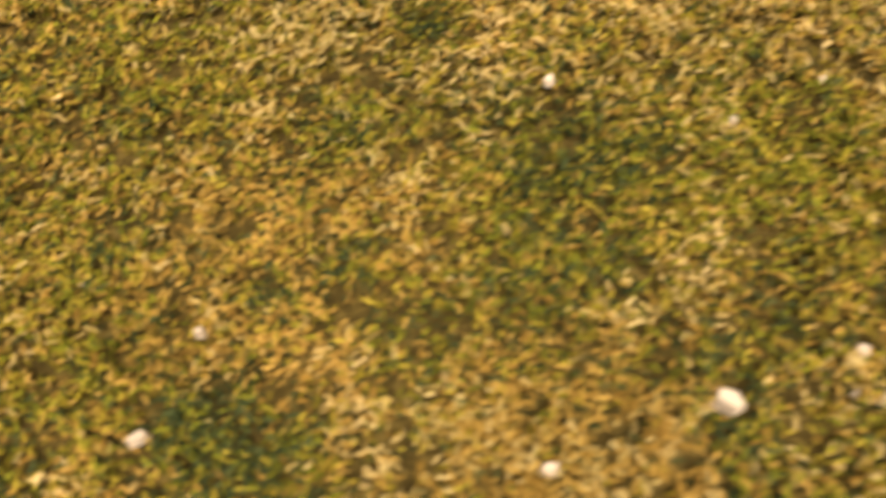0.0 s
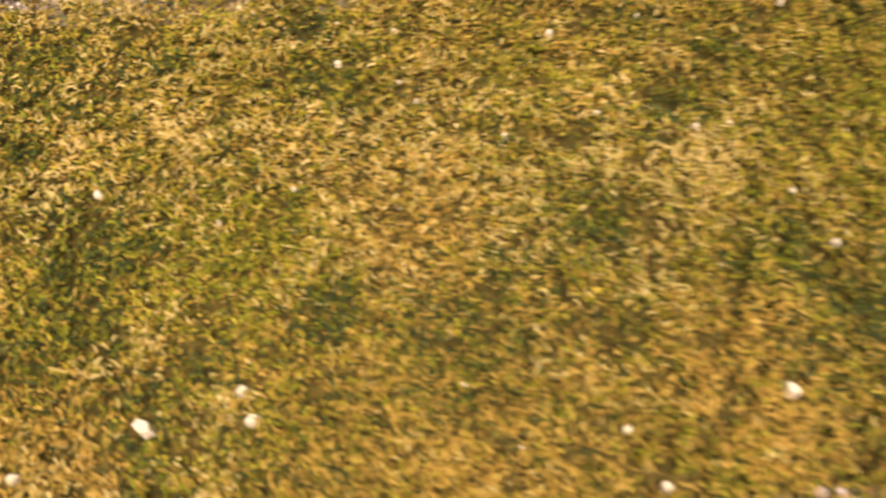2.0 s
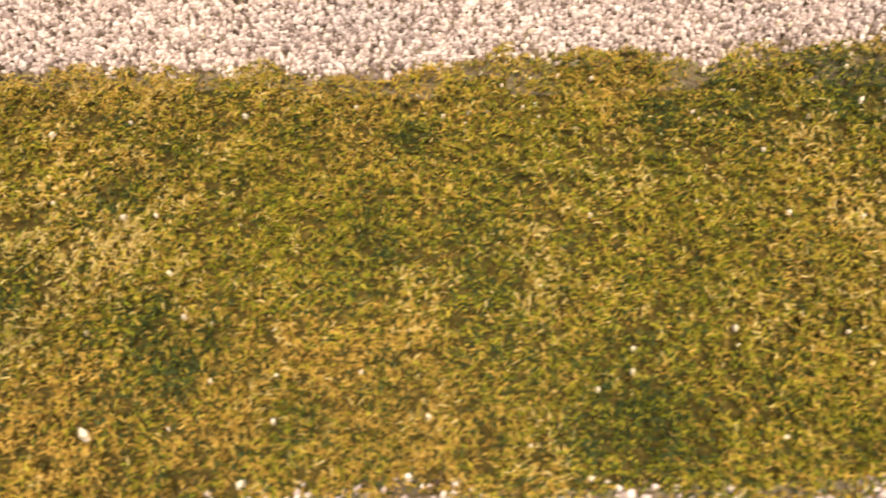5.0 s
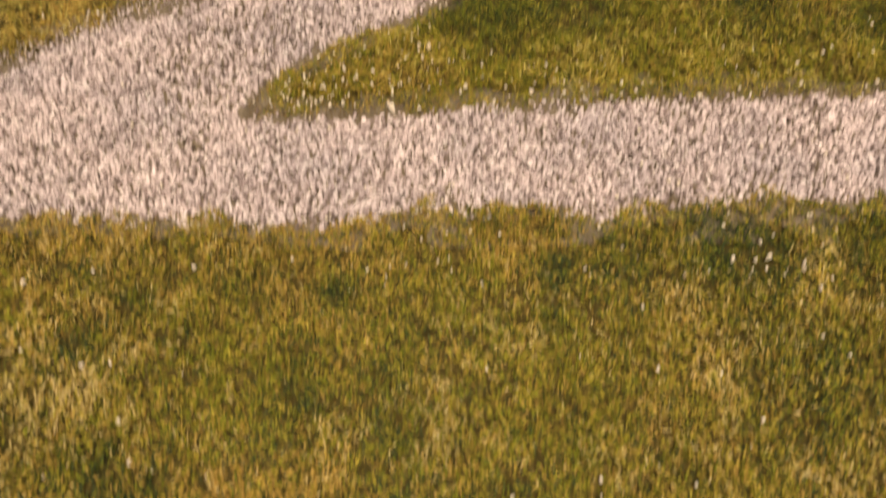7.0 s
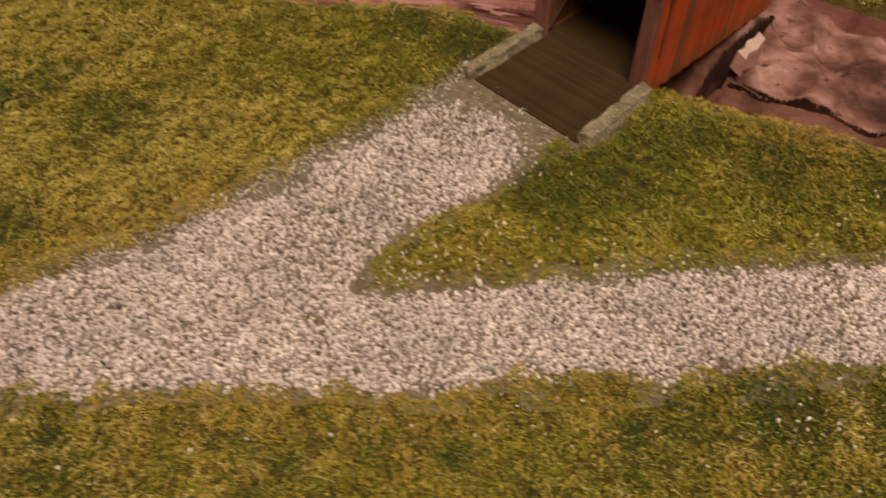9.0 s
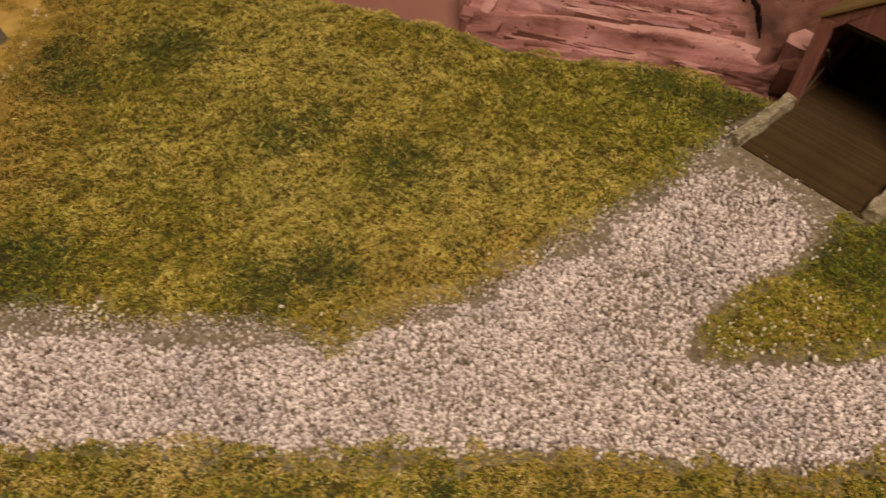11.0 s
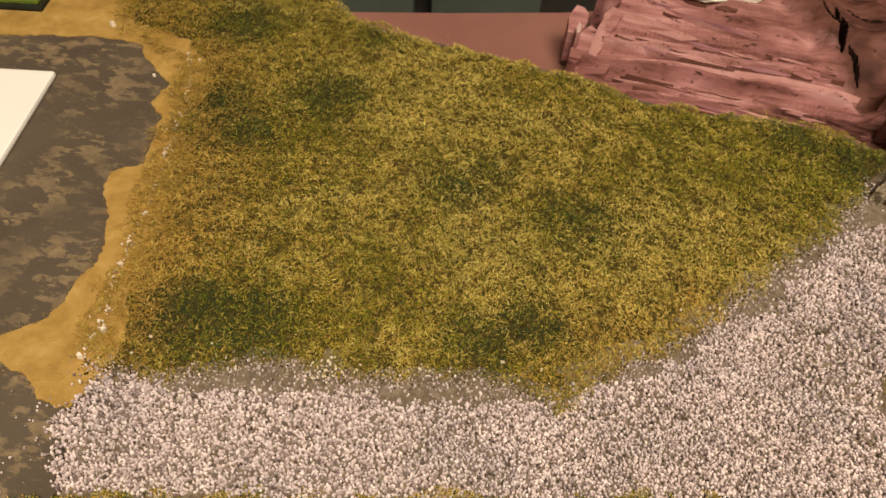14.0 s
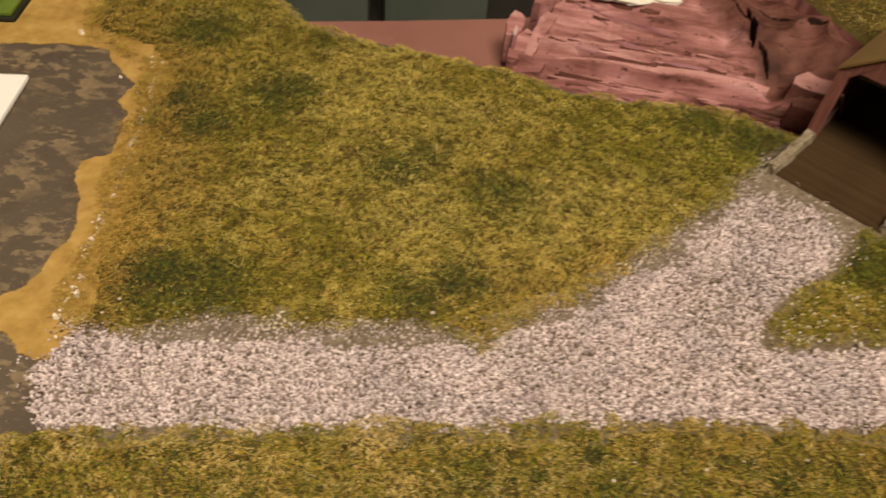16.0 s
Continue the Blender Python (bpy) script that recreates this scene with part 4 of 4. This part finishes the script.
    tip[:, 2] = np.maximum(tip[:, 2], floor_z + r.uniform(0, 0.0004, n))
    across = np.stack([-np.sin(turn), np.cos(turn), r.normal(0, 0.45, n)], 1) * wide[:, None]
    verts = np.stack([base - across, base + across, mid - across * 0.9, mid + across * 0.9, tip], 1).reshape(-1, 3)
    k = np.arange(n)[:, None] * 5
    faces = np.concatenate([k + np.array([[0, 1, 3]]), k + np.array([[0, 3, 2]]), k + np.array([[2, 3, 4]])], 1).reshape(-1, 3)
    me = uniform_mesh("grass", verts, faces, [pale, GOLD, OLIVE, GREEN, DARK], np.repeat(colour, 3))
    ob = new("grass", me)
    return ob


tagged(grass(FIELD, 5.2, 101, length=(0.0010, 0.0029), bare=0.28, pit=0.0022, thick=1.0, straw=0.19, pale=YELLOW_STRAW), "matted olive and straw-coloured model grass field", "grass", kind="stuff")
VERGE_SEEN = [(min(x, 0.30), y) for x, y in VERGE]
tagged(grass(VERGE_SEEN, 8.6, 102, length=(0.0007, 0.0019), bare=0.33, deepen=0.16, thick=1.25, pit=0.0016, shade=0.36, straw=0.17, brown=0.14), "matted golden-olive model grass strip with dark tufts", "grass", kind="stuff")
tagged(grass(ISLAND, 6.2, 103, length=(0.0010, 0.0030), bare=0.29, lush=0.5, pit=0.0020, pale=YELLOW_STRAW), "yellow-green model grass in the road fork", "grass", kind="stuff")
tagged(grass([(0.235, 0.43), (0.262, 0.36), (0.298, 0.306), (0.325, 0.283), (0.42, 0.25), (0.42, 0.45), (0.27, 0.52)], 0.8, 104, thick=1.4), "blurred olive grass on the far bank", "grass", kind="stuff")


FRINGE = [(-0.146, 0.148), (-0.140, 0.20), (-0.142, 0.26), (-0.144, 0.31), (-0.165, 0.328), (-0.195, 0.343), (-0.20, 0.38), (-0.215, 0.38), (-0.206, 0.340), (-0.188, 0.3275), (-0.171, 0.313), (-0.164, 0.27), (-0.165, 0.235), (-0.163, 0.20), (-0.165, 0.175), (-0.163, 0.150)]
tagged(grass(FRINGE, 6.0, 105, 0.007, (0.0008, 0.0026), 0.28, -0.6, pale=YELLOW_STRAW), "sparse short golden grass along the ochre edge", "grass", kind="stuff")


# ---- gravel: crushed stone grains ----
SIDES = 5
CHIP_TRIS = np.array([(0, 1, 2), (0, 2, 3), (0, 3, 4)] + [t for k in range(SIDES) for t in ((k, SIDES + k, SIDES + (k + 1) % SIDES), (k, SIDES + (k + 1) % SIDES, (k + 1) % SIDES))])


def grains(name, x, y, z, radius, seed):
    """Broken five-sided grains that lie mostly flat, at the places given."""
    r = np.random.default_rng(seed)
    n = len(x)
    angle = (np.arange(SIDES) + r.uniform(-0.32, 0.32, (n, SIDES))) * (2 * np.pi / SIDES)
    reach = r.uniform(0.72, 1.12, (n, SIDES))
    squash = r.uniform(0.62, 1.0, (n, 1))
    top_in = r.uniform(0.62, 0.95, (n, SIDES))
    px, py = np.cos(angle) * reach, np.sin(angle) * reach * squash
    high = r.uniform(0.45, 0.85, (n, 1)) + r.uniform(-0.16, 0.16, (n, SIDES))
    top = np.stack([px * top_in, py * top_in, high], 2)
    low = np.stack([px, py, -0.55 + 0 * px + r.uniform(-0.1, 0.1, (n, SIDES))], 2)
    shape = np.concatenate([top, low], 1) * (radius * 0.92)[:, None, None]
    yaw, lean, way = r.uniform(0, 2 * np.pi, n), np.abs(r.normal(0, 0.30, n)), r.uniform(0, 2 * np.pi, n)
    c, sn = np.cos(yaw)[:, None], np.sin(yaw)[:, None]
    flat = np.stack([c * shape[..., 0] - sn * shape[..., 1], sn * shape[..., 0] + c * shape[..., 1], shape[..., 2]], 2)
    flat[..., 2] += (np.cos(way)[:, None] * flat[..., 0] + np.sin(way)[:, None] * flat[..., 1]) * np.tan(np.minimum(lean, 0.9))[:, None]
    verts = flat + np.stack([x, y, z], 1)[:, None]
    faces = (np.arange(n)[:, None, None] * (2 * SIDES) + CHIP_TRIS[None]).reshape(-1, 3)
    return new(name, uniform_mesh(name, verts.reshape(-1, 3), faces, [STONE]))


def strewn(outline, pitch, seed, share, lift, edge, size):
    r = np.random.default_rng(seed)
    xs = np.arange(min(p[0] for p in outline) - 0.004, max(p[0] for p in outline) + 0.004, pitch)
    ys = np.arange(min(p[1] for p in outline) - 0.004, max(p[1] for p in outline) + 0.004, pitch * 0.87)
    gx, gy = np.meshgrid(xs, ys, indexing="ij")
    gx = gx + (np.arange(len(ys)) % 2)[None] * pitch * 0.5
    x, y = gx.ravel() + r.normal(0, pitch * 0.24, gx.size), gy.ravel() + r.normal(0, pitch * 0.24, gx.size)
    gap = inside_by(x, y, outline) + 0.007 * (fbm(x, y, 0.006, seed + 3, 3) - 0.5) + 0.006 * (fbm(x, y, 0.015, seed + 4, 3) - 0.5)
    thin_out = np.clip(1.15 - (y - 0.185) / 0.055, 0.40, 1) * np.clip(0.82 + 0.9 * (fbm(x, y, 0.012, seed + 6, 3) - 0.3), 0.75, 1)
    thin_out *= 1 - 0.30 * np.exp(-((x - 0.10) ** 2 + (y - 0.168) ** 2) / 0.03 ** 2)
    keep = r.random(len(x)) < share * thin_out * np.clip((gap + edge * 0.6) / edge, 0, 1) ** 2
    x, y = x[keep], y[keep]
    return x, y, lift + r.uniform(0, 0.0005, len(x)), r.uniform(*size, len(x)) * np.where(r.random(len(x)) < 0.06, 1.35, 1.0)


def heap(name, outline, seed, label, thin=()):
    layers = [strewn(outline, 0.00108, seed, 0.98, 0.0013, 0.0030, (0.00056, 0.00088)), strewn(outline, 0.00124, seed + 1, 0.62, 0.0018, 0.0040, (0.00034, 0.00080))]
    layers += [strewn(area, 0.00100, seed + 2 + k, 0.24, 0.0014, 0.004, (0.00022, 0.00056)) for k, area in enumerate(thin)]
    both = [np.concatenate(rows) for rows in zip(*layers)]
    tagged(grains(name, *both, seed), label, "gravel", kind="stuff")


FORK_TOP = [(0.126, 0.227), (0.1455, 0.2435), (0.180, 0.207), (0.166, 0.196), (0.155, 0.19), (0.150, 0.215)]
FORK_SIDE = [(0.0, 0.148), (0.045, 0.168), (0.065, 0.182), (0.10, 0.215), (0.13, 0.235), (0.13, 0.222), (0.09, 0.19), (0.05, 0.165), (0.02, 0.149)]
BACK_SIDE = [(-0.155, 0.145), (-0.10, 0.1475), (-0.05, 0.1475), (0.0, 0.146), (0.0, 0.140), (-0.15, 0.140)]
heap("road_gravel", GRAVEL, 201, "pale pinkish-white crushed stone gravel forming a forked road", [FORK_TOP, FORK_SIDE, BACK_SIDE])
heap("near_gravel", NEAR_GRAVEL, 211, "pale grey crushed stone gravel beside the grass strip")


def scatter(spots, seed):
    """Loose grains on the turf: clusters of (x, y, spread, count)."""
    r = np.random.default_rng(seed)
    x, y = [], []
    for px, py, spread, count in spots:
        x.append(px + r.normal(0, spread, count))
        y.append(py + r.normal(0, spread * 0.6, count))
    x, y = np.concatenate(x), np.concatenate(y)
    return x, y, 0.0026 + r.uniform(0, 0.0011, len(x)), r.uniform(0.00024, 0.00070, len(x))


FORK_LOOSE = [(0.135, 0.153, 0.012, 60), (0.150, 0.162, 0.012, 36), (0.122, 0.145, 0.007, 46), (0.18, 0.150, 0.014, 40), (0.25, 0.152, 0.02, 50), (0.158, 0.186, 0.007, 16), (0.20, 0.152, 0.008, 16), (-0.080, 0.148, 0.005, 45), (-0.055, 0.146, 0.012, 22), (-0.12, 0.147, 0.012, 22), (0.0, 0.146, 0.01, 18), (0.10, 0.215, 0.012, 12), (0.06, 0.18, 0.008, 10)]
EDGE_LOOSE = [(0.22, 0.094, 0.006, 12), (0.15, 0.104, 0.016, 40), (0.05, 0.104, 0.04, 26), (0.22, 0.105, 0.02, 34), (0.19, 0.08, 0.04, 14), (0.12, 0.075, 0.03, 6), (0.08, 0.026, 0.03, 20), (0.16, 0.028, 0.03, 22), (-0.156, 0.20, 0.0018, 4), (-0.156, 0.165, 0.002, 3), (-0.156, 0.25, 0.002, 4), (-0.155, 0.29, 0.003, 4), (0.12, 0.06, 0.06, 8), (0.0, 0.06, 0.04, 5)]
loose = scatter(FORK_LOOSE + EDGE_LOOSE, 77)
loose_grains = grains("scattered_gravel", *loose, 78)
loose_grains.data.materials.clear()
loose_grains.data.materials.append(CHIP)
tagged(loose_grains, "loose pale stone grains scattered over the turf", "gravel", kind="stuff")


def crumbs(name, line, count, spread, size, mat, seed, z, label):
    """Fine crumbs strewn along a line."""
    r = np.random.default_rng(seed)
    pts = np.array(line)
    seg = np.hypot(*(pts[1:] - pts[:-1]).T)
    at = np.interp(r.random(count), np.concatenate([[0], np.cumsum(seg)]) / seg.sum(), np.arange(len(pts)))
    k = np.minimum(at.astype(int), len(pts) - 2)
    p = pts[k] + (pts[k + 1] - pts[k]) * (at - k)[:, None] + r.normal(0, spread, (count, 2))
    ob = grains(name, p[:, 0], p[:, 1], z + r.uniform(0, 0.0003, count), r.uniform(*size, count), seed)
    ob.data.materials.clear()
    ob.data.materials.append(mat)
    return tagged(ob, label, "crumbs", kind="stuff")


crumbs("ochre_crumbs", TAN_EDGE[:18], 1500, 0.0010, (0.00007, 0.00018), TAN, 401, 0.0003, "fine ochre crumbs along the painted edge")
crumbs("ochre_crumbs", [(-0.158, 0.15), (-0.160, 0.20), (-0.160, 0.25), (-0.160, 0.31), (-0.19, 0.34)], 500, 0.0035, (0.00008, 0.00022), TAN, 402, 0.0007, "fine ochre crumbs along the painted edge")
crumbs("stray_gravel", [(-0.160, 0.140), (-0.166, 0.125), (-0.168, 0.105)], 46, 0.006, (0.0003, 0.0006), STONE, 407, 0.0005, "stray pale grains on the painted board")
crumbs("cream_flecks", [(-0.1585, 0.152), (-0.1555, 0.165), (-0.157, 0.185), (-0.156, 0.205), (-0.155, 0.225), (-0.156, 0.25), (-0.156, 0.28), (-0.158, 0.305), (-0.165, 0.325)], 170, 0.0011, (0.00022, 0.00062), CHIP, 408, 0.0020, "cream flecks in a line along the grass edge")
crumbs("bed_grit", FIELD_LOW, 3400, 0.0030, (0.00014, 0.00036), STONE, 409, 0.0012, "fine pale grit on the road bed")
crumbs("stray_gravel", [(x, y - 0.003) for x, y in FIELD_LOW], 900, 0.0028, (0.00030, 0.00066), STONE, 410, 0.0015, "stray pale grains on the grey road bed")
crumbs("brown_crumbs", FIELD_LOW, 2600, 0.0022, (0.00014, 0.00050), SOIL, 403, 0.0013, "brown soil crumbs beside the gravel")
crumbs("brown_crumbs", ISLAND[16:] + ISLAND[:9], 1500, 0.0018, (0.00014, 0.00042), CRUMB, 404, 0.0013, "brown soil crumbs beside the gravel")
crumbs("brown_crumbs", ROAD_LOW, 2000, 0.0016, (0.00014, 0.00042), CRUMB, 405, 0.0016, "brown soil crumbs beside the gravel")
crumbs("brown_crumbs", NEAR_EDGE, 2000, 0.0020, (0.00014, 0.00042), CRUMB, 406, 0.0016, "brown soil crumbs beside the gravel")


def stone_chip(x, y, radius, seed):
    ob = grains("stone_chip", np.array([0.0]), np.array([0.0]), np.array([radius * 0.5]), np.array([radius * 1.25]), seed)
    ob.data.materials.clear()
    ob.data.materials.append(CHIP)
    ob.matrix_world = pose(x, y, 0.0006 if x < -0.15 else 0.0026)
    return tagged(ob, "single white stone chip lying on the grass", "stone chip", "loose stone chips")


for i, (x, y, radius) in enumerate(CHIPS + EDGE_CHIPS):
    stone_chip(x, y, radius, 300 + i)

# ---- loose things on the board and behind the model ----
card = new("white_card", finish(box_data(-0.46, -0.2185, 0.07, 0.3015, 0.0, 0.0032, 0.0014), "white_card", PAPER))
tagged(card, "white card sheet with rounded corners lying on the board", "card")
mat_thing = new("grass_mat", None)
mat_thing.matrix_world = pose(-0.33, 0.42, 0.0006)
tagged(mat_thing, "small green grass mat block on the ochre ground", "grass mat")
part("mat_body", box("mat_body", -0.12, 0.086, -0.067, 0.04, 0.0, 0.0030, MAT_EDGE, 0.001), mat_thing)
part("mat_top", box("mat_top", -0.119, 0.085, -0.066, 0.039, 0.0031, 0.0058, MAT_GREEN, 0.001), mat_thing, "green flocked top")
for x0, x1 in ((-0.165, -0.058), (-0.046, 0.040)):
    bin_thing = new("storage_bin", None)
    bin_thing.matrix_world = pose((x0 + x1) / 2, 0.60, -0.10)
    tagged(bin_thing, "dark grey-green plastic storage bin behind the model", "bin", "bins behind the model")
    half = (x1 - x0) / 2
    part("bin_body", box("bin_body", -half, half, -0.07, 0.07, 0.0, 0.085, BIN, 0.006), bin_thing)
    part("bin_rim", box("bin_rim", -half - 0.002, half + 0.002, -0.073, 0.073, 0.085, 0.093, BIN, 0.003), bin_thing)
plaster = bmesh.new()
bmesh.ops.create_icosphere(plaster, subdivisions=4, radius=1.0)
for v in plaster.verts:
    k = 1 + 0.22 * noise.noise(v.co * 2.1) + 0.08 * noise.noise(v.co * 6)
    v.co = Vector((v.co.x * 0.036 * k, v.co.y * 0.014 * k, max(v.co.z, -0.3) * 0.006 * k))
lump = new("plaster_lump", finish(plaster, "plaster_lump", PLASTER))
lump.matrix_world = pose(0.132, 0.444, -0.0115, 0, 0, 0)
tagged(lump, "white plaster lump on top of the carved foam", "plaster")

# ---- covered bridge ----
bridge = new("covered_bridge", None)
bridge.matrix_world = pose(0.2095, 0.2345, 0.0, 0, 0, 42)
tagged(bridge, "red wooden covered model bridge with a tan roof", "covered bridge")
W, LONG, EAVE, RIDGE = 0.052, 0.118, 0.0418, 0.0630


part("sill_beam", box("sill_beam", -0.002, LONG, 0.0005, W - 0.0005, -0.0085, -0.0012, DECK, 0.0004), bridge, "dark floor beam under the planks")
rail = box("wall_rail", 0.0, LONG, 0.0, 0.0012, 0.0, 0.0014, BROWN, 0.0002)
for y in (0.0014, W - 0.0026):
    for z in (0.0006, 0.0195, 0.0358):
        part("wall_rail", rail, bridge, "", pose(0, y, z))
panel = box("wall_backing", 0.0005, LONG - 0.0005, 0.0, 0.0008, -0.004, 0.0375, BROWN)
for y in (0.0005, W - 0.0013):
    part("wall_backing", panel, bridge, "dark inner boarding", pose(0, y, 0))
pitch = 0.0031
board_red = box("wall_board", 0.00008, pitch - 0.00012, -0.0007, 0.0003, -0.0055, 0.0388, RED, 0.00012)
board_brown = box("wall_board", 0.00008, pitch - 0.00012, -0.0007, 0.0003, -0.0055, 0.0388, BROWN, 0.00012)
brd = random.Random(4)
for side, y, turn in (("near", 0.0, 0), ("far", W, 180)):
    for i in range(int(LONG / pitch)):
        red = i not in (7, 8, 19)
        x = i * pitch if turn == 0 else (i + 1) * pitch
        part("wall_board", board_red if red else board_brown, bridge, "", pose(x + brd.uniform(-0.00008, 0.00008), y + brd.uniform(-0.00012, 0.00012), brd.uniform(-0.0006, 0.0006), 0, 0, turn))
# a dark strip laid on the wall as the shade inside an open split
part("board_split", box("board_split", 3 * pitch - 0.0004, 3 * pitch + 0.0003, -0.00095, 0.0, 0.011, 0.0335, DECK), bridge, "dark strip painting the shade in a split between two wall boards")
post = box("portal_post", -0.0004, 0.0030, -0.0014, 0.0042, -0.003, 0.0412, PORTAL, 0.0003)
part("portal_post", post, bridge, "dusty red-brown corner post", pose(0, 0, 0))
part("portal_post", post, bridge, "dusty red-brown corner post", pose(0, W - 0.0028, 0))
# a dark patch laid on the wall as the shade inside a hole
part("board_split", box("board_split", 3 * pitch - 0.0016, 3 * pitch + 0.0012, -0.00098, 0.0, 0.0335, 0.0362, DECK), bridge, "dark patch painting the shade in a hole at the top of a wall board")


def gable(name, x0, x1, mat):
    """Gable board with the portal's clipped corners along its lower edge."""
    line = [(-0.0012, 0.0368), (0.0024, 0.0368), (0.0075, 0.0430), (W - 0.0075, 0.0430), (W - 0.0024, 0.0368), (W + 0.0012, 0.0368), (W + 0.0012, EAVE - 0.0006), (W / 2, RIDGE - 0.0012), (-0.0012, EAVE - 0.0006)]
    bm = bmesh.new()
    a = [bm.verts.new((x0, y, z)) for y, z in line]
    b = [bm.verts.new((x1, y, z)) for y, z in line]
    bm.faces.new(a)
    bm.faces.new(b[::-1])
    for i in range(len(line)):
        j = (i + 1) % len(line)
        bm.faces.new((a[i], b[i], b[j], a[j]))
    bmesh.ops.triangulate(bm, faces=[f for f in bm.faces if len(f.verts) > 4])
    return finish(bm, name, mat)


part("gable_board", gable("gable_board", -0.0002, 0.0008, PORTAL), bridge, "dusty red-brown gable with clipped portal corners")
part("gable_board", gable("gable_board", LONG + 0.0002, LONG + 0.0012, PORTAL), bridge, "dusty red-brown gable with clipped portal corners")


def roof_slab(side):
    bm = bmesh.new()
    y0, y1 = (-0.0020, W / 2) if side < 0 else (W + 0.0020, W / 2)
    z0, z1 = EAVE - 0.0008, RIDGE
    corners = []
    for x in (-0.0016, LONG + 0.004):
        for lift in (0.0, 0.0013):
            corners.append([bm.verts.new((x, y0, z0 + lift)), bm.verts.new((x, y1, z1 + lift))])
    (a, b), (c, d), (e, f), (g, h) = corners
    for face in ((a, b, d, c), (e, f, h, g), (a, c, g, e), (b, f, h, d), (c, d, h, g), (a, e, f, b)):
        bm.faces.new(face)
    return finish(bm, "roof_slab", ROOF)


part("roof_slab", roof_slab(-1), bridge, "plain tan card roof slope")
part("roof_slab", roof_slab(1), bridge, "plain tan card roof slope")
part("ridge_strip", box("ridge_strip", -0.0016, LONG + 0.004, W / 2 - 0.0012, W / 2 + 0.0012, RIDGE + 0.0009, RIDGE + 0.0019, ROOF, 0.0003), bridge)
plank_pitch = 0.0017
approach_plank = box("approach_plank", 0.00002, plank_pitch - 0.00002, -0.0030, W - 0.003, -0.0010, 0.0, DECK, 0.00012)
plank = box("deck_plank", 0.00002, plank_pitch - 0.00002, 0.0, W - 0.003, -0.0010, 0.0, DECK, 0.00012)
for i in range(-24, int(LONG / plank_pitch)):
    narrow = -0.0015 if i < 0 else 0.0015
    part("deck_plank", plank if i >= 0 else approach_plank, bridge, "", pose(i * plank_pitch, narrow, 0.0019 + brd.uniform(-0.00007, 0.00007)))
part("approach_slab", box("approach_slab", -0.0410, -0.002, -0.0015, W - 0.0045, 0.0, 0.0011, DECK), bridge, "dark slab under the approach planks")
brace = box("truss_brace", 0.0, 0.034, 0.0, 0.0011, -0.0006, 0.0006, TRUSS, 0.0002)
for y in (0.0029, W - 0.0042):
    for i in range(4):
        part("truss_brace", brace, bridge, "dark diagonal truss timber", pose(0.004 + i * 0.028, y, 0.004, 0, -44, 0))
        part("truss_brace", brace, bridge, "dark diagonal truss timber", pose(0.0285 + i * 0.028, y + (0.0012 if y < 0.02 else -0.0012), 0.0042, 0, -136, 0))
tie = box("tie_beam", 0.0, 0.0014, 0.002, W - 0.002, 0.0390, 0.0406, TRUSS, 0.0002)
for i in range(5):
    part("tie_beam", tie, bridge, "", pose(0.004 + i * 0.027, 0, 0))


def wing_wall(name, x0, x1, y0, y1, height):
    """Rough cast parapet with worn edges."""
    bm = box_data(x0, x1, y0, y1, -0.001, height)
    bmesh.ops.subdivide_edges(bm, edges=bm.edges[:], cuts=9, use_grid_fill=True)
    for v in bm.verts:
        p = v.co * 260
        v.co += Vector((noise.noise(p), noise.noise(p + Vector((9, 0, 0))), noise.noise(p + Vector((0, 9, 0))))) * 0.0015
        mid = (y0 + y1) / 2
        v.co.y = mid + (v.co.y - mid) * (1 - 0.22 * max(v.co.z, 0) / height)
    return finish(bm, name, CONCRETE)


part("wing_wall", wing_wall("wing_wall", -0.0395, -0.0005, -0.0076, -0.0006, 0.0056), bridge, "rough grey cast parapet beside the approach", pose(0, 0, 0, 0, 0, 3))
part("wing_wall", wing_wall("wing_wall", -0.0430, -0.0005, W - 0.0045, W + 0.0010, 0.0062), bridge, "rough grey cast parapet beside the approach")
